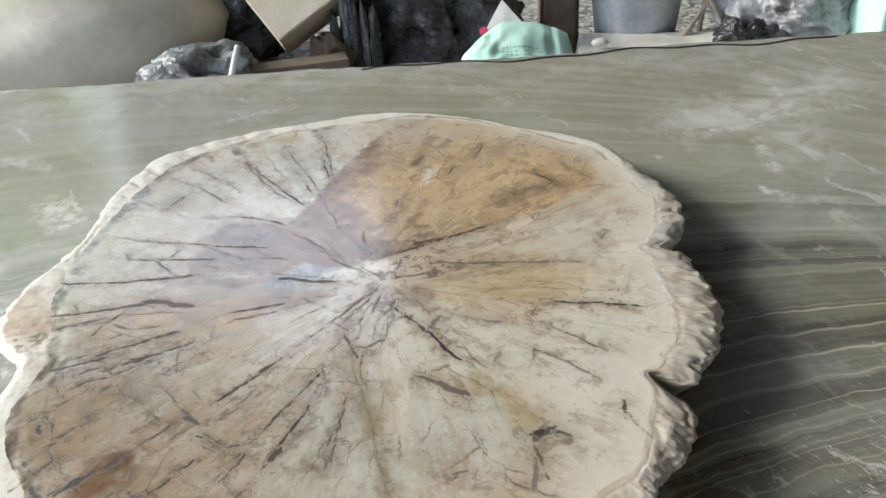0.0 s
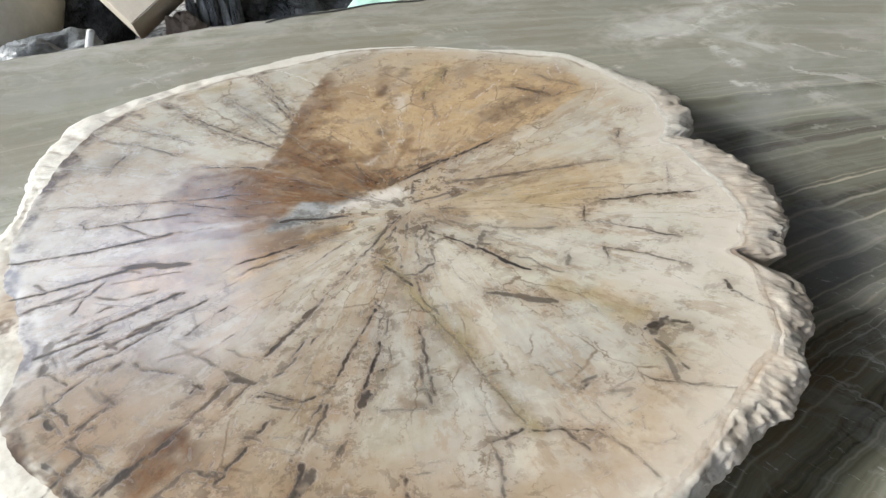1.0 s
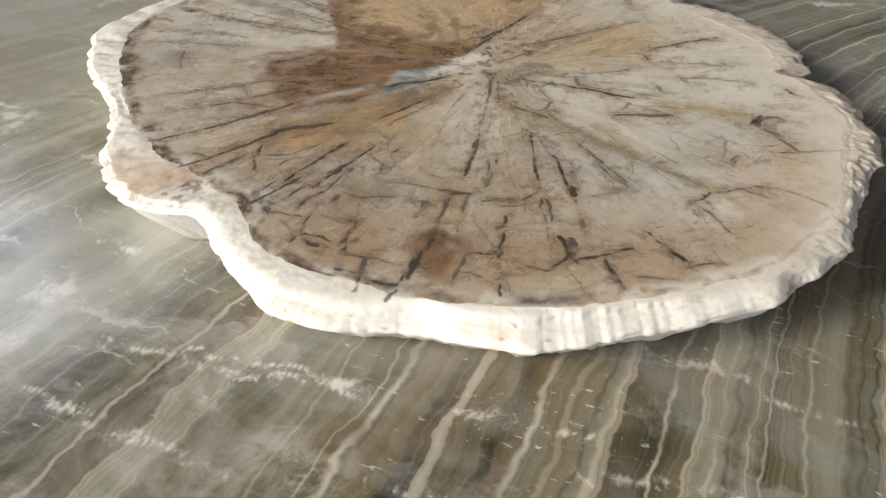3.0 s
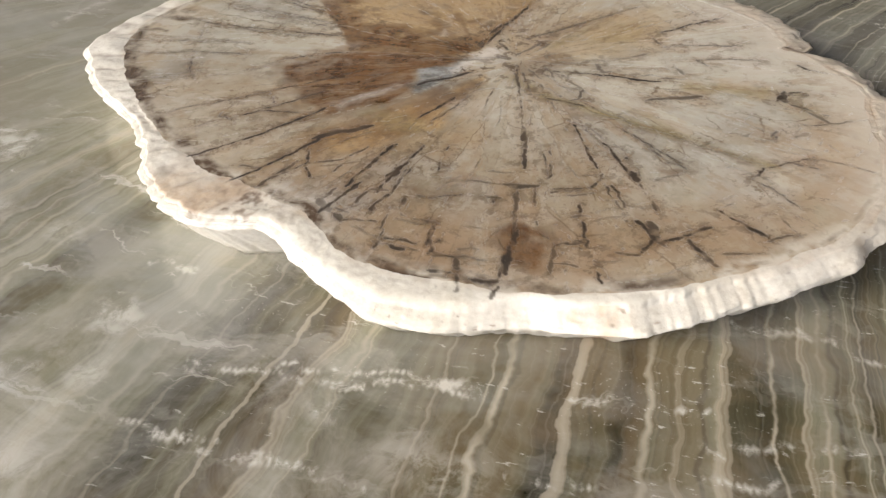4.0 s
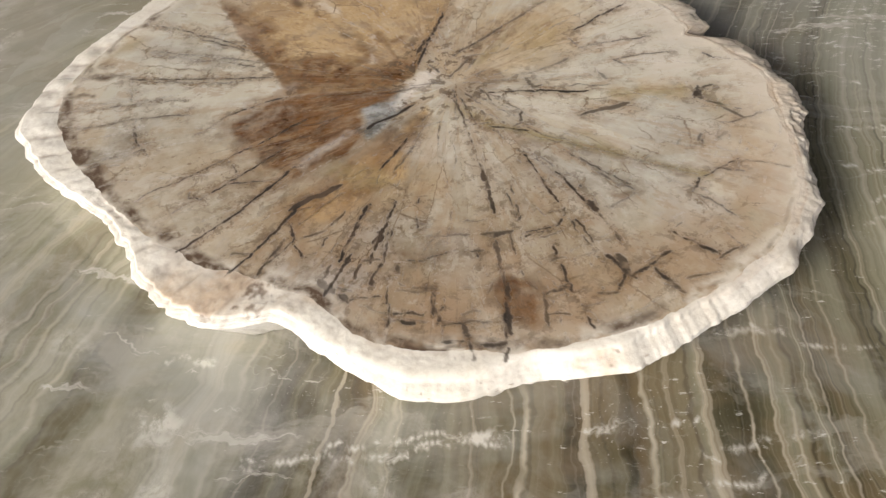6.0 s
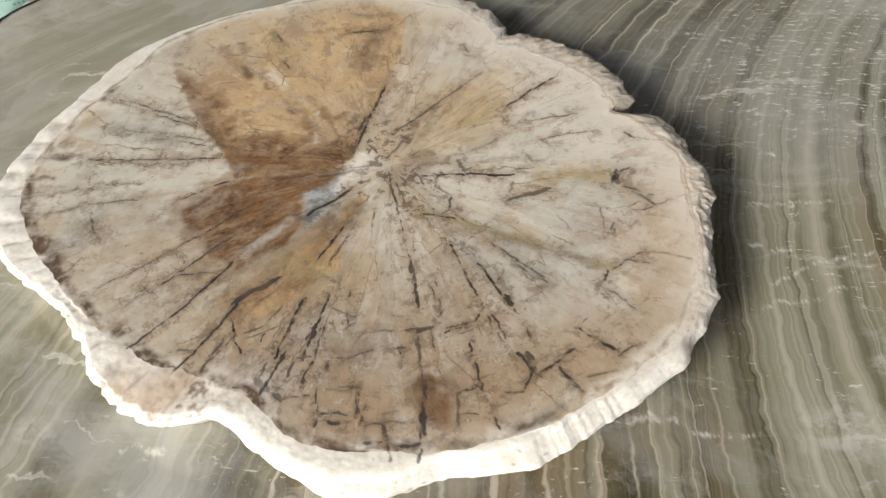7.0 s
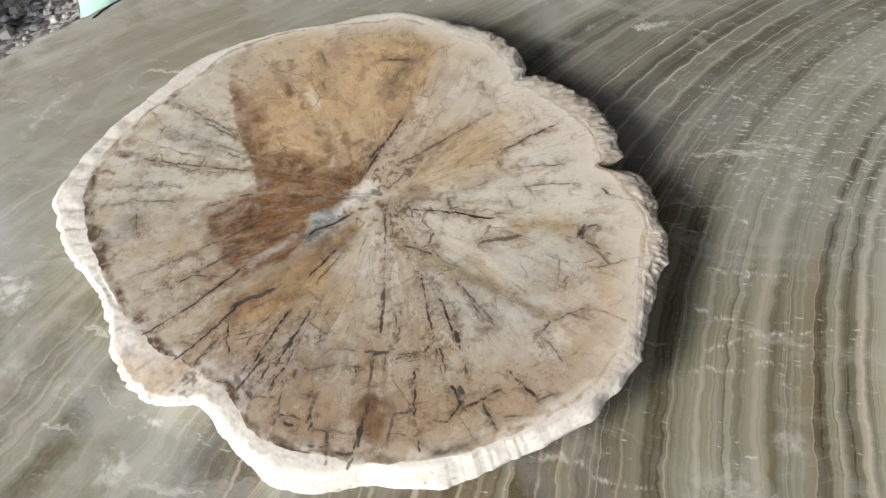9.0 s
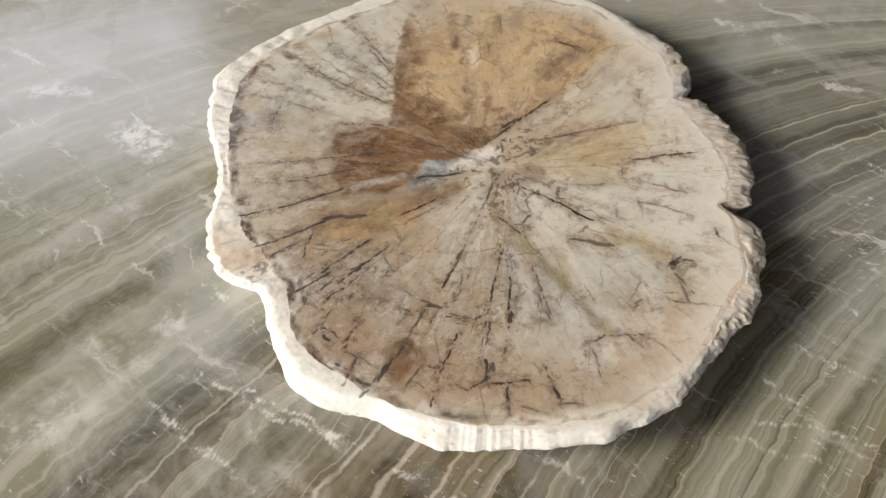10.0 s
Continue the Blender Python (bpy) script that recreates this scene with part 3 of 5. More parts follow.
def around(table, degrees):
    """A smooth closed curve through values given at even steps round the circle."""
    n = len(table)
    p = np.asarray(table, float)
    u = np.asarray(degrees) / 360.0 * n
    i = np.floor(u).astype(int)
    f = u - i
    a, b, c, d = p[(i - 1) % n], p[i % n], p[(i + 1) % n], p[(i + 2) % n]
    return 0.5 * (2 * b + (c - a) * f + (2 * a - 5 * b + 4 * c - d) * f * f + (3 * b - a - 3 * c + d) * f ** 3)


def dip(degrees, at, width, depth):
    d = (np.asarray(degrees) - at + 180) % 360 - 180
    return depth * np.exp(-(d / width) ** 2)


def set_mask(ob, name, values):
    a = ob.data.attributes.new(name, "FLOAT", "POINT")
    a.data.foreach_set("value", np.asarray(values, np.float32).ravel())


# ---- structure: ground, shed ----
GROUND = -0.40
bm = bmesh.new()
bmesh.ops.create_grid(bm, x_segments=60, y_segments=60, size=300)
for v in bm.verts:
    v.co.z = GROUND
ground = tagged(part("ground", bm, CONCRETE), "dusty grey concrete and grit yard floor", "ground", kind="structure")


def wall(name, size, centre, label, material=PLASTER, category="wall"):
    return tagged(part(name, box(size, centre, 0.01), material), label, category, kind="structure")


# unseen walls; their gaps are set to shape the sky light and its reflections
wall("wall_north_low", (1.6, 0.2, 1.25), (-2.9, 5.1, GROUND + 0.625), "low grey plastered wall under an opening")
wall("wall_north", (1.55, 0.2, 2.58), (-1.325, 5.1, GROUND + 1.29), "grey plastered wall below a gap under the roof")
wall("wall_north_corner", (0.5, 0.2, 4.1), (-3.95, 5.1, GROUND + 2.05), "grey plastered workshop wall")
wall("wall_north_side", (4.15, 0.2, 4.1), (1.525, 5.1, GROUND + 2.05), "grey plastered workshop wall")
wall("wall_east", (0.2, 9.2, 4.1), (3.7, 0.6, GROUND + 2.05), "grey plastered workshop wall")
wall("wall_south", (5.2, 0.2, 4.1), (1.1, -4.1, GROUND + 2.05), "grey plastered workshop wall")
# unseen roof, carried west to block sky light and deepen the shadows
wall("ceiling", (7.8, 9.6, 0.1), (0.0, 0.55, GROUND + 4.0), "unseen dark sheet roof, reaching west to cut sky light", TIN, "ceiling")
for px, py in ((-3.8, -4.15),):
    tagged(part("post", box((0.09, 0.09, 3.95), (px, py, GROUND + 1.975), 0.01), BOARD), "squared timber roof post", "post", kind="structure")


# ---- the onyx slab; veins and cloudy patches in mm ----
VEINS_WEST = [
    (-413, 580, -393, 551, 2, 1), (-393, 551, -369, 521, 2, 1), (-369, 521, -343, 486, 2, 1), (-367, 603, -341, 580, 2.2, 0.9),
    (-341, 580, -306, 549, 2.2, 0.9), (-306, 549, -276, 523, 2.2, 0.9), (-276, 523, -252, 491, 2.2, 0.9), (-252, 491, -247, 478, 2.2, 0.9),
    (-173, 378, -150, 359, 3, 0.6), (-150, 359, -121, 332, 3, 0.6), (-200, 373, -171, 349, 2.5, 0.8), (-98, 438, -79, 414, 5, 0.5),
    (-79, 414, -62, 388, 5, 0.5), (-272, 434, -256, 414, 1.5, 0.9), (-256, 414, -242, 397, 1.5, 0.9),
]
VEINS_SOUTH = [
    (-170, 413, -158, 399, 1.6, 0.9), (-211, 451, -199, 437, 1.4, 0.9), (-181, 390, -179, 376, 4, 0.9), (-350, 715, -337, 702, 3, 0.7),
    (-337, 702, -329, 681, 3, 0.7), (-417, 585, -396, 556, 1.6, 1), (-396, 556, -352, 496, 1.6, 1), (-352, 496, -332, 465, 1.6, 1),
    (-371, 602, -342, 576, 1.8, 0.9), (-342, 576, -320, 549, 1.8, 0.9), (-320, 549, -274, 510, 1.8, 0.9), (-274, 510, -245, 478, 1.8, 0.9),
    (130, 433, 139, 424, 1.5, 0.9), (137, 411, 150, 401, 1.8, 0.9), (170, 456, 186, 439, 1.6, 0.9),
]
VEINS_EAST = [
    (186, 439, 200, 425, 1.6, 0.9), (200, 425, 204, 413, 1.6, 0.9), (-74, 406, -64, 378, 2.5, 0.7), (-64, 378, -51, 355, 2.5, 0.7),
    (-51, 355, -34, 339, 2.5, 0.7), (102, 396, 141, 379, 1.4, 0.9), (141, 379, 163, 362, 1.4, 0.9), (163, 362, 201, 326, 1.4, 0.9),
    (73, 390, 102, 367, 1.2, 0.8), (102, 367, 132, 345, 1.2, 0.8), (364, 681, 392, 619, 1.8, 0.8), (392, 619, 404, 558, 1.8, 0.8),
    (243, 485, 253, 468, 2.2, 1), (135, 413, 149, 401, 1.5, 1), (173, 452, 184, 446, 1.2, 0.8), (184, 446, 222, 394, 1.2, 0.8),
]
PATCHES = [
    (-388, 682, -378, 662, 5, 0.9), (-399, 669, -390, 655, 4, 0.7), (-488, 616, -465, 588, 7, 0.7), (-422, 630, -412, 630, 5, 0.7),
    (-464, 675, -444, 655, 5, 0.6), (-389, 789, -385, 768, 5, 0.5), (-491, 615, -471, 593, 8, 0.7), (-516, 593, -501, 576, 6, 0.8),
    (-541, 604, -531, 585, 6, 0.7), (-392, 681, -379, 663, 4, 0.9), (-436, 863, -411, 845, 6, 0.5), (17, 302, 25, 277, 9, 0.45),
    (-5, 305, 4, 280, 10, 0.4), (78, 295, 82, 282, 5, 0.6), (-305, 477, -293, 446, 9, 0.5), (-321, 528, -317, 522, 5, 0.7),
]
SMUDGES = [
    (350, 1094, 401, 1103, 4, 0.9), (406, 1120, 471, 1161, 6, 0.9), (466, 1220, 457, 1150, 4, 0.8), (394, 1061, 389, 985, 6, 0.7),
    (275, 1035, 278, 1035, 3, 1), (376, 926, 373, 901, 3, 0.9), (474, 1137, 546, 1144, 5, 0.5), (417, 914, 420, 866, 10, 0.4),
    (-417, 979, -381, 936, 14, 0.8), (-531, 1111, -463, 1086, 10, 0.5), (-274, 1199, -183, 1244, 5, 0.5), (77, 1289, 111, 1216, 8, 0.3),
    (329, 1161, 335, 1141, 5, 0.7), (396, 1105, 480, 1147, 8, 0.6), (351, 1097, 394, 1101, 4, 0.8), (359, 944, 385, 921, 3, 0.8),
]

def onyx_slab():
    x0, x1, y0, y1, thick = -1300, 1300, -60, 1402, 22
    ax = np.concatenate([np.arange(x0, -600, 16), np.arange(-600, 720, 2.5), np.arange(720, x1 + 1, 16)])
    ay = np.concatenate([np.arange(y0, 220, 16), np.arange(220, 1000, 2.5), np.arange(1000, y1 + 1, 6)])
    nx, ny = len(ax), len(ay)
    gx, gy = np.meshgrid(ax.astype(float), ay.astype(float), indexing="ij")
    # the far and near edges are broken rather than sawn
    far = 14 * (grain(gx, gy * 0, 0.006, 4, shift=3) - 0.5) * 2 + 5 * (grain(gx, gy * 0, 0.04, 2, shift=8) - 0.5) * 2
    u = (gy - y0) / (y1 - y0)
    gy = gy + far * u ** 30 + 0.047 * gx * u ** 4
    gz = np.zeros_like(gx)
    gz[:, -1] = -5.0
    gz[:, 0] = -3.0
    gz[0, :] = gz[-1, :] = -3.0
    ids = np.arange(nx * ny).reshape(nx, ny)
    top = np.stack([gx, gy, gz], -1).reshape(-1, 3) / 1000
    faces = np.stack([ids[:-1, :-1], ids[1:, :-1], ids[1:, 1:], ids[:-1, 1:]], -1).reshape(-1, 4)
    slab = thing("onyx_slab", Matrix.Identity(4), "polished grey-brown banded onyx slab on low blocks", "stone slab")
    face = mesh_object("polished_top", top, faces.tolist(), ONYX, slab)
    mx, my = top[:, 0] * 1000, top[:, 1] * 1000
    bed = top[:, 1] + top[:, 0] * (-0.524 + top[:, 0] * (-0.017 + top[:, 0] * (0.42 + 0.376 * top[:, 0]))) + (top[:, 1] - 0.6) * top[:, 0] * (1.097 + 0.569 * top[:, 0])
    set_mask(face, "bed", bed)
    set_mask(face, "dust", capsules(mx, my, [(26, 403, 94, 408, 13, 1), (-200, 440, -145, 405, 16, 0.9), (-300, 545, -270, 520, 16, 0.6), (-330, 640, -300, 600, 16, 0.5)], 1.2))
    veins = np.maximum(capsules(mx, my, [(a, b, c, d, w * 0.6, q) for a, b, c, d, w, q in VEINS_WEST + VEINS_SOUTH + VEINS_EAST], 0.1, 6), np.maximum(0.8 * capsules(mx, my, PATCHES, 1.6, 7), 0.9 * capsules(mx, my, SMUDGES, 0.9, 7)))
    lip = np.clip((my - 0.047 * mx - (1384 + 14 * grain(mx, my, 0.03, 3))) / 6, 0, 1) * np.clip(1.3 - mx / 700, 0.6, 1)
    set_mask(face, "vein", np.maximum(veins, 0.8 * lip))
    # pale clouds; the front left ones also stand in for sheen on the polish
    set_mask(face, "pale", capsules(mx, my, [(330, 1110, 560, 1235, 34, 0.9), (430, 1010, 480, 1260, 22, 0.8), (560, 900, 640, 1050, 40, 0.35), (-430, 660, -480, 560, 30, 0.45), (-360, 620, -330, 560, 20, 0.5), (-430, 560, -330, 470, 40, 0.35), (-300, 430, -230, 370, 30, 0.3), (-470, 800, -420, 880, 50, 0.3), (200, 1330, 700, 1380, 40, 0.4), (-500, 1330, 100, 1400, 50, 0.5)], 1.4))
    # edge and underside
    ring = np.concatenate([ids[:, 0], ids[-1, 1:], ids[-2::-1, -1], ids[0, -2:0:-1]])
    rim = top[ring]
    low = rim.copy()
    n = len(ring)
    wob = (grain(rim[:, 0] * 1000, rim[:, 1] * 1000, 0.03, 3) - 0.5) * 0.012
    low[:, 1] += wob
    low[:, 2] = -thick / 1000
    verts = np.concatenate([rim, low])
    sides = [(i, n + i, n + (i + 1) % n, (i + 1) % n) for i in range(n)]
    sides.append(tuple(range(2 * n - 1, n - 1, -1)))
    mesh_object("sawn_edge", verts, sides, ONYX_EDGE, slab, "pale rough sawn edge", smooth=False)
    return slab


onyx_slab()
for bx in (-0.85, 0.0, 0.85):
    tagged(part("concrete_block", box((0.2, 1.1, -GROUND - 0.022), (bx, 0.7, (GROUND - 0.022) / 2), 0.006), PLINTH), "grey cast concrete block under the slab", "block", "blocks under the slab")

# ---- the slice of petrified wood; all in mm about its pith ----
PITH = (-0.0157, 0.7267)
THICK = 44.0
TOP_EDGE = [222, 222, 226, 238, 252, 266, 279, 288, 298, 312, 325, 330, 333, 333, 338, 349, 357, 364, 371, 376, 377, 373, 373, 379,
            380, 383, 385, 386, 369, 355, 338, 320, 309, 306, 305, 310, 312, 309, 300, 284, 287, 297, 307, 315, 317, 314, 305, 310,
            314, 311, 309, 311, 313, 314, 310, 306, 302, 293, 284, 276, 271, 269, 265, 253, 242, 236, 231, 231, 232, 229, 226, 223]
OUTER_LIP = [256, 252, 262, 266, 280, 291, 303, 308, 314, 326, 336, 338, 338, 336, 341, 352, 360, 367, 374, 379, 380, 376, 376, 382,
             383, 386, 388, 391, 374, 360, 343, 325, 314, 311, 310, 316, 318, 316, 308, 290, 292, 303, 314, 325, 327, 322, 315, 320,
             326, 324, 321, 322, 323, 325, 320, 317, 313, 303, 295, 291, 291, 286, 277, 278, 270, 262, 257, 257, 260, 262, 260, 257]
HEARTWOOD = [205, 205, 237, 265, 285, 315, 321, 331, 349, 356, 348, 351, 357, 359, 340, 318, 301, 288, 279, 265, 268, 290, 296, 303, 307, 306, 306, 303, 293, 278, 267, 254, 238, 216, 215, 209]
CRACKS_WEST = [
    (-98, 309, -87, 253, 0.4, 0.6), (-87, 253, -69, 190, 0.8, 0.85), (-133, 273, -114, 228, 0.5, 0.6), (-114, 228, -87, 171, 0.8, 0.7),
    (-169, 252, -158, 224, 0.6, 0.75), (-158, 224, -104, 153, 0.6, 0.65), (-254, 274, -159, 178, 0.35, 0.75), (-244, 222, -203, 192, 0.7, 0.6),
    (-203, 192, -169, 158, 1.4, 0.55), (-210, 189, -231, 146, 0.8, 0.8), (-271, 173, -217, 146, 0.4, 0.6), (-184, 129, -149, 128, 0.4, 0.6),
    (-149, 128, -98, 108, 0.7, 0.85), (-267, 100, -235, 91, 0.5, 0.7), (-235, 91, -113, 68, 0.9, 0.95), (-226, 82, -241, 64, 0.6, 0.85),
    (-241, 64, -235, 57, 0.9, 0.9), (-235, 57, -157, 53, 0.9, 0.9), (-211, 55, -182, 29, 0.7, 0.85), (-190, 83, -197, 58, 0.7, 0.75),
    (-220, 23, -164, 27, 1.5, 1), (-281, 24, -220, 22, 1.4, 1), (-171, 251, -190, 221, 0.6, 0.6), (-95, 226, -61, 245, 0.5, 0.6),
]
CRACKS_SOUTHWEST = [
    (-275, -25, -246, -22, 1.1, 0.9), (-246, -22, -190, -11, 1.4, 1), (-200, -7, -221, -37, 1.1, 1), (-221, -37, -229, -57, 0.9, 0.9),
    (-256, -39, -221, -37, 0.9, 0.7), (-220, -58, -202, -54, 0.9, 0.7), (-214, -78, -155, -50, 1.8, 0.9), (-191, -91, -137, -62, 1.8, 0.9),
    (-155, -99, -131, -78, 1.1, 0.8), (-128, -32, -83, -21, 1.4, 0.9), (-119, -41, -87, -32, 0.9, 0.6), (-200, -7, -156, -18, 3.1, 0.8),
    (-93, 16, -45, 7, 1.8, 0.9), (-244, -94, -203, -80, 1.4, 0.8),
]
CRACKS_SOUTH = [
    (-210, -102, -177, -79, 1.4, 0.8), (-218, -115, -164, -83, 1.1, 0.7), (-223, -133, -206, -119, 0.9, 0.7), (-209, -165, -192, -147, 0.9, 0.7),
    (-183, -115, -176, -126, 0.7, 0.6), (-176, -126, -161, -134, 0.7, 0.8), (-151, -146, -143, -153, 0.9, 0.8), (-148, -148, -160, -168, 0.7, 0.8),
    (-134, -153, -164, -188, 0.7, 0.7), (-164, -188, -210, -224, 1.1, 0.9), (-117, -152, -146, -189, 0.7, 0.6), (-110, -187, -133, -217, 1.1, 0.9),
    (-133, -217, -155, -253, 1.1, 0.9), (-150, -211, -133, -217, 0.7, 0.7),
]
CRACKS_MIDDLE = [
    (-115, -164, -93, -179, 0.7, 0.8), (-93, -179, -74, -171, 0.7, 0.8), (-134, -141, -115, -156, 1.8, 0.6), (-7, -3, -40, -47, 0.9, 0.7),
    (-41, -48, -25, -61, 0.9, 0.8), (-47, -56, -71, -88, 1.1, 0.9), (-71, -88, -109, -134, 1.8, 0.8), (-42, -110, -77, -173, 1.1, 0.9),
    (-36, -122, -60, -182, 1.1, 0.9), (-20, -131, -24, -193, 0.9, 0.7), (-87, -128, -106, -155, 0.7, 0.7), (-28, -64, -18, -94, 1.4, 0.8),
    (-21, -82, -7, -90, 0.7, 0.8), (-7, -89, 0, -73, 0.9, 0.8),
]
CRACKS_EAST = [
    (34, -65, 58, -101, 1.8, 1), (5, -30, 34, -65, 0.9, 0.8), (27, -116, 63, -138, 2.7, 0.65), (13, -232, -3, -235, 1.1, 0.8),
    (13, -232, 49, -244, 0.7, 0.8), (52, -211, 65, -207, 0.9, 0.7), (100, -179, 114, -172, 1.8, 0.9), (114, -172, 126, -184, 1.1, 0.8),
    (103, -187, 109, -216, 1.1, 0.6), (82, -211, 126, -235, 0.5, 0.6), (-3, -242, -8, -274, 0.9, 0.6), (32, -238, 40, -254, 0.9, 0.6),
    (133, -33, 201, -46, 1.6, 0.85), (118, -37, 112, -58, 1.1, 0.8),
]
CRACKS_NORTH = [
    (120, -61, 161, -92, 1.1, 0.7), (2, 47, 45, 70, 1.8, 1), (45, 70, 86, 89, 2.2, 0.9), (32, 31, 100, 26, 1.8, 0.6),
    (100, 26, 164, 21, 1.6, 0.5), (188, 69, 176, 38, 0.9, 0.6), (197, 0, 191, -21, 0.5, 0.6), (135, 190, 164, 157, 0.7, 0.7),
    (164, 157, 182, 168, 0.7, 0.6), (-100, 328, -87, 285, 0.7, 0.7), (-87, 285, -67, 197, 0.9, 0.9), (-83, 240, -55, 254, 0.7, 0.6),
    (-130, 277, -79, 176, 0.9, 0.6), (-172, 252, -90, 144, 1, 0.8),
]
CRACKS_RIM = [
    (-216, 316, -165, 251, 0.7, 0.5), (-165, 258, -191, 205, 0.7, 0.5), (-20, 306, 20, 340, 0.9, 0.6), (-48, -245, -50, -281, 1.4, 0.9),
    (-28, -62, -18, -108, 0.35, 0.5), (-18, -108, -4, -149, 0.35, 0.55), (-4, -149, 7, -197, 0.35, 0.55), (7, -197, 18, -232, 0.4, 0.55), (-54, -282, -35, -289, 0.9, 0.7), (-95, -222, -102, -245, 1.8, 0.9), (-102, -245, -66, -255, 1.6, 0.8), (-116, -246, -100, -242, 1.4, 0.8),
    (-87, -252, -92, -279, 1.1, 0.8), (-61, -188, -79, -224, 0.7, 0.7), (-80, -178, -102, -223, 0.7, 0.7), (-130, -238, -119, -247, 1.8, 0.6),
    (-83, -277, -63, -288, 1.1, 0.5), (-17, -267, -19, -284, 1.4, 0.6),
]
BROWN_STAINS = [
    (-149, 92, -59, 50, 24, 0.9), (-155, 56, -113, 35, 24, 0.85), (-109, 111, -53, 61, 12, 0.7), (-145, 15, -99, 1, 16, 0.6),
    (-205, -18, -170, -8, 8, 0.8), (-170, -8, -140, -4, 9, 0.85), (-141, -4, -118, -36, 6, 0.6), (-185, 22, -150, 6, 8, 0.6),
    (-193, -9, -143, -37, 12, 0.7), (-149, -23, -79, -20, 10, 0.6), (-159, -189, -168, -206, 15, 1), (-174, -212, -166, -224, 8, 0.5),
    (-33, -74, 12, -222, 6, 0.45), (-28, -48, -25, -83, 10, 0.5), (-8, -13, 26, -18, 14, 0.5), (-40, -195, -38, -202, 5, 0.7),
]
OCHRE_STAINS = [
    (10, 315, -31, 204, 34, 0.7), (71, 302, -10, 126, 46, 0.9), (129, 256, 24, 105, 50, 1), (177, 222, 104, 137, 46, 0.9),
    (167, 163, 99, 97, 34, 0.6), (-43, 146, 16, 72, 24, 0.7), (111, -11, 132, -6, 26, 0.6), (-116, -74, -196, -25, 14, 0.5),
    (-137, -25, -181, -11, 12, 0.6), (72, -126, 104, -159, 9, 0.7), (232, -28, 219, -110, 10, 0.35), (-102, -288, -24, -295, 14, 0.35),
    (-165, -231, -88, -272, 22, 0.35), (24, -268, 102, -236, 18, 0.35), (43, 99, 102, 122, 22, 0.7), (-151, 328, -95, 331, 12, 0.5), (-142, 312, -130, 290, 13, 0.9), (-170, 300, -172, 284, 8, 0.8),
]
YELLOW_VEINS = [
    (-26, -61, -16, -108, 3.6, 0.8), (-16, -108, -1, -151, 4, 0.85), (-1, -151, 9, -195, 4, 0.85), (9, -195, 20, -233, 3.6, 0.8),
    (68, -121, 104, -162, 5, 0.8), (-25, -20, -28, -63, 3, 0.6), (9, -133, 2, -167, 4, 0.6), (120, -180, 100, -202, 6, 0.4),
    (85, -17, 115, -14, 14, 0.5), (87, 268, 57, 219, 3, 0.9), (-179, 307, -126, 304, 7, 0.6), (-146, -4, -133, -42, 8, 0.6),
    (38, 3, 120, 16, 4, 0.5), (0, -282, -12, -303, 9, 0.5),
]
GREY_STREAKS = [
    (-95, 13, -53, 16, 5.6, 1), (-54, 26, -34, 24, 4.3, 0.7), (-159, -138, -181, -75, 18.6, 0.25), (54, -179, -10, -202, 24.8, 0.3),
    (-226, -99, -245, -58, 12.4, 0.4), (-48, -130, -17, -177, 24.8, 0.25), (-121, 282, -101, 219, 16.1, 0.35), (-225, 169, -259, 168, 12.4, 0.35),
]
WHITE_STREAKS = [
    (-53, 16, -8, 28, 5, 1), (-8, 28, 2, 24, 3.1, 0.6), (-159, 27, -106, 23, 4.3, 0.45), (31, 206, 26, 180, 5, 0.5),
    (-248, -87, -260, -63, 9.9, 0.5), (136, -75, 137, -134, 18.6, 0.35), (214, -10, 192, -69, 16.1, 0.3), (-190, -249, -235, -215, 6.2, 0.5),
]
FINE_WEST = [
    (-189, 287, -156, 252, 0.5, 0.5), (-170, 246, -137, 196, 0.9, 0.6), (-136, 209, -98, 155, 0.9, 0.7), (-149, 235, -157, 224, 0.9, 0.6),
    (-138, 220, -146, 208, 0.9, 0.6), (-170, 252, -186, 226, 0.9, 0.6), (-225, 255, -155, 180, 0.6, 0.7), (-227, 212, -204, 193, 0.5, 0.5),
    (-205, 191, -219, 173, 0.9, 0.8), (-219, 173, -230, 134, 0.7, 0.7), (-196, 186, -170, 164, 1.4, 0.6), (-168, 166, -170, 157, 1.8, 0.7),
    (-267, 177, -225, 150, 0.5, 0.4), (-258, 157, -251, 147, 1.1, 0.7), (-201, 108, -179, 113, 0.6, 0.4), (-208, 60, -196, 60, 0.9, 0.7),
]
FINE_PITH = [
    (17, 61, 38, 70, 1.8, 0.9), (10, 38, 6, 23, 1.4, 0.7), (6, 10, 35, 15, 1.8, 0.6), (-16, -11, -37, -47, 0.9, 0.7),
    (-14, -19, -34, -55, 0.9, 0.8), (-6, -17, -9, -39, 0.9, 0.6), (5, -33, -7, -54, 1.1, 0.8), (5, -52, 3, -75, 0.7, 0.6),
    (-17, -42, -21, -79, 1.1, 0.7), (-21, -79, -9, -82, 0.7, 0.8), (-10, -81, 2, -72, 1.1, 0.8), (-13, -89, -8, -130, 0.8, 0.7),
    (-28, -69, -40, -89, 0.6, 0.6), (-34, -67, -46, -80, 0.6, 0.6), (44, -46, 35, -61, 2.2, 0.7), (34, -59, 43, -63, 1.8, 0.7),
]
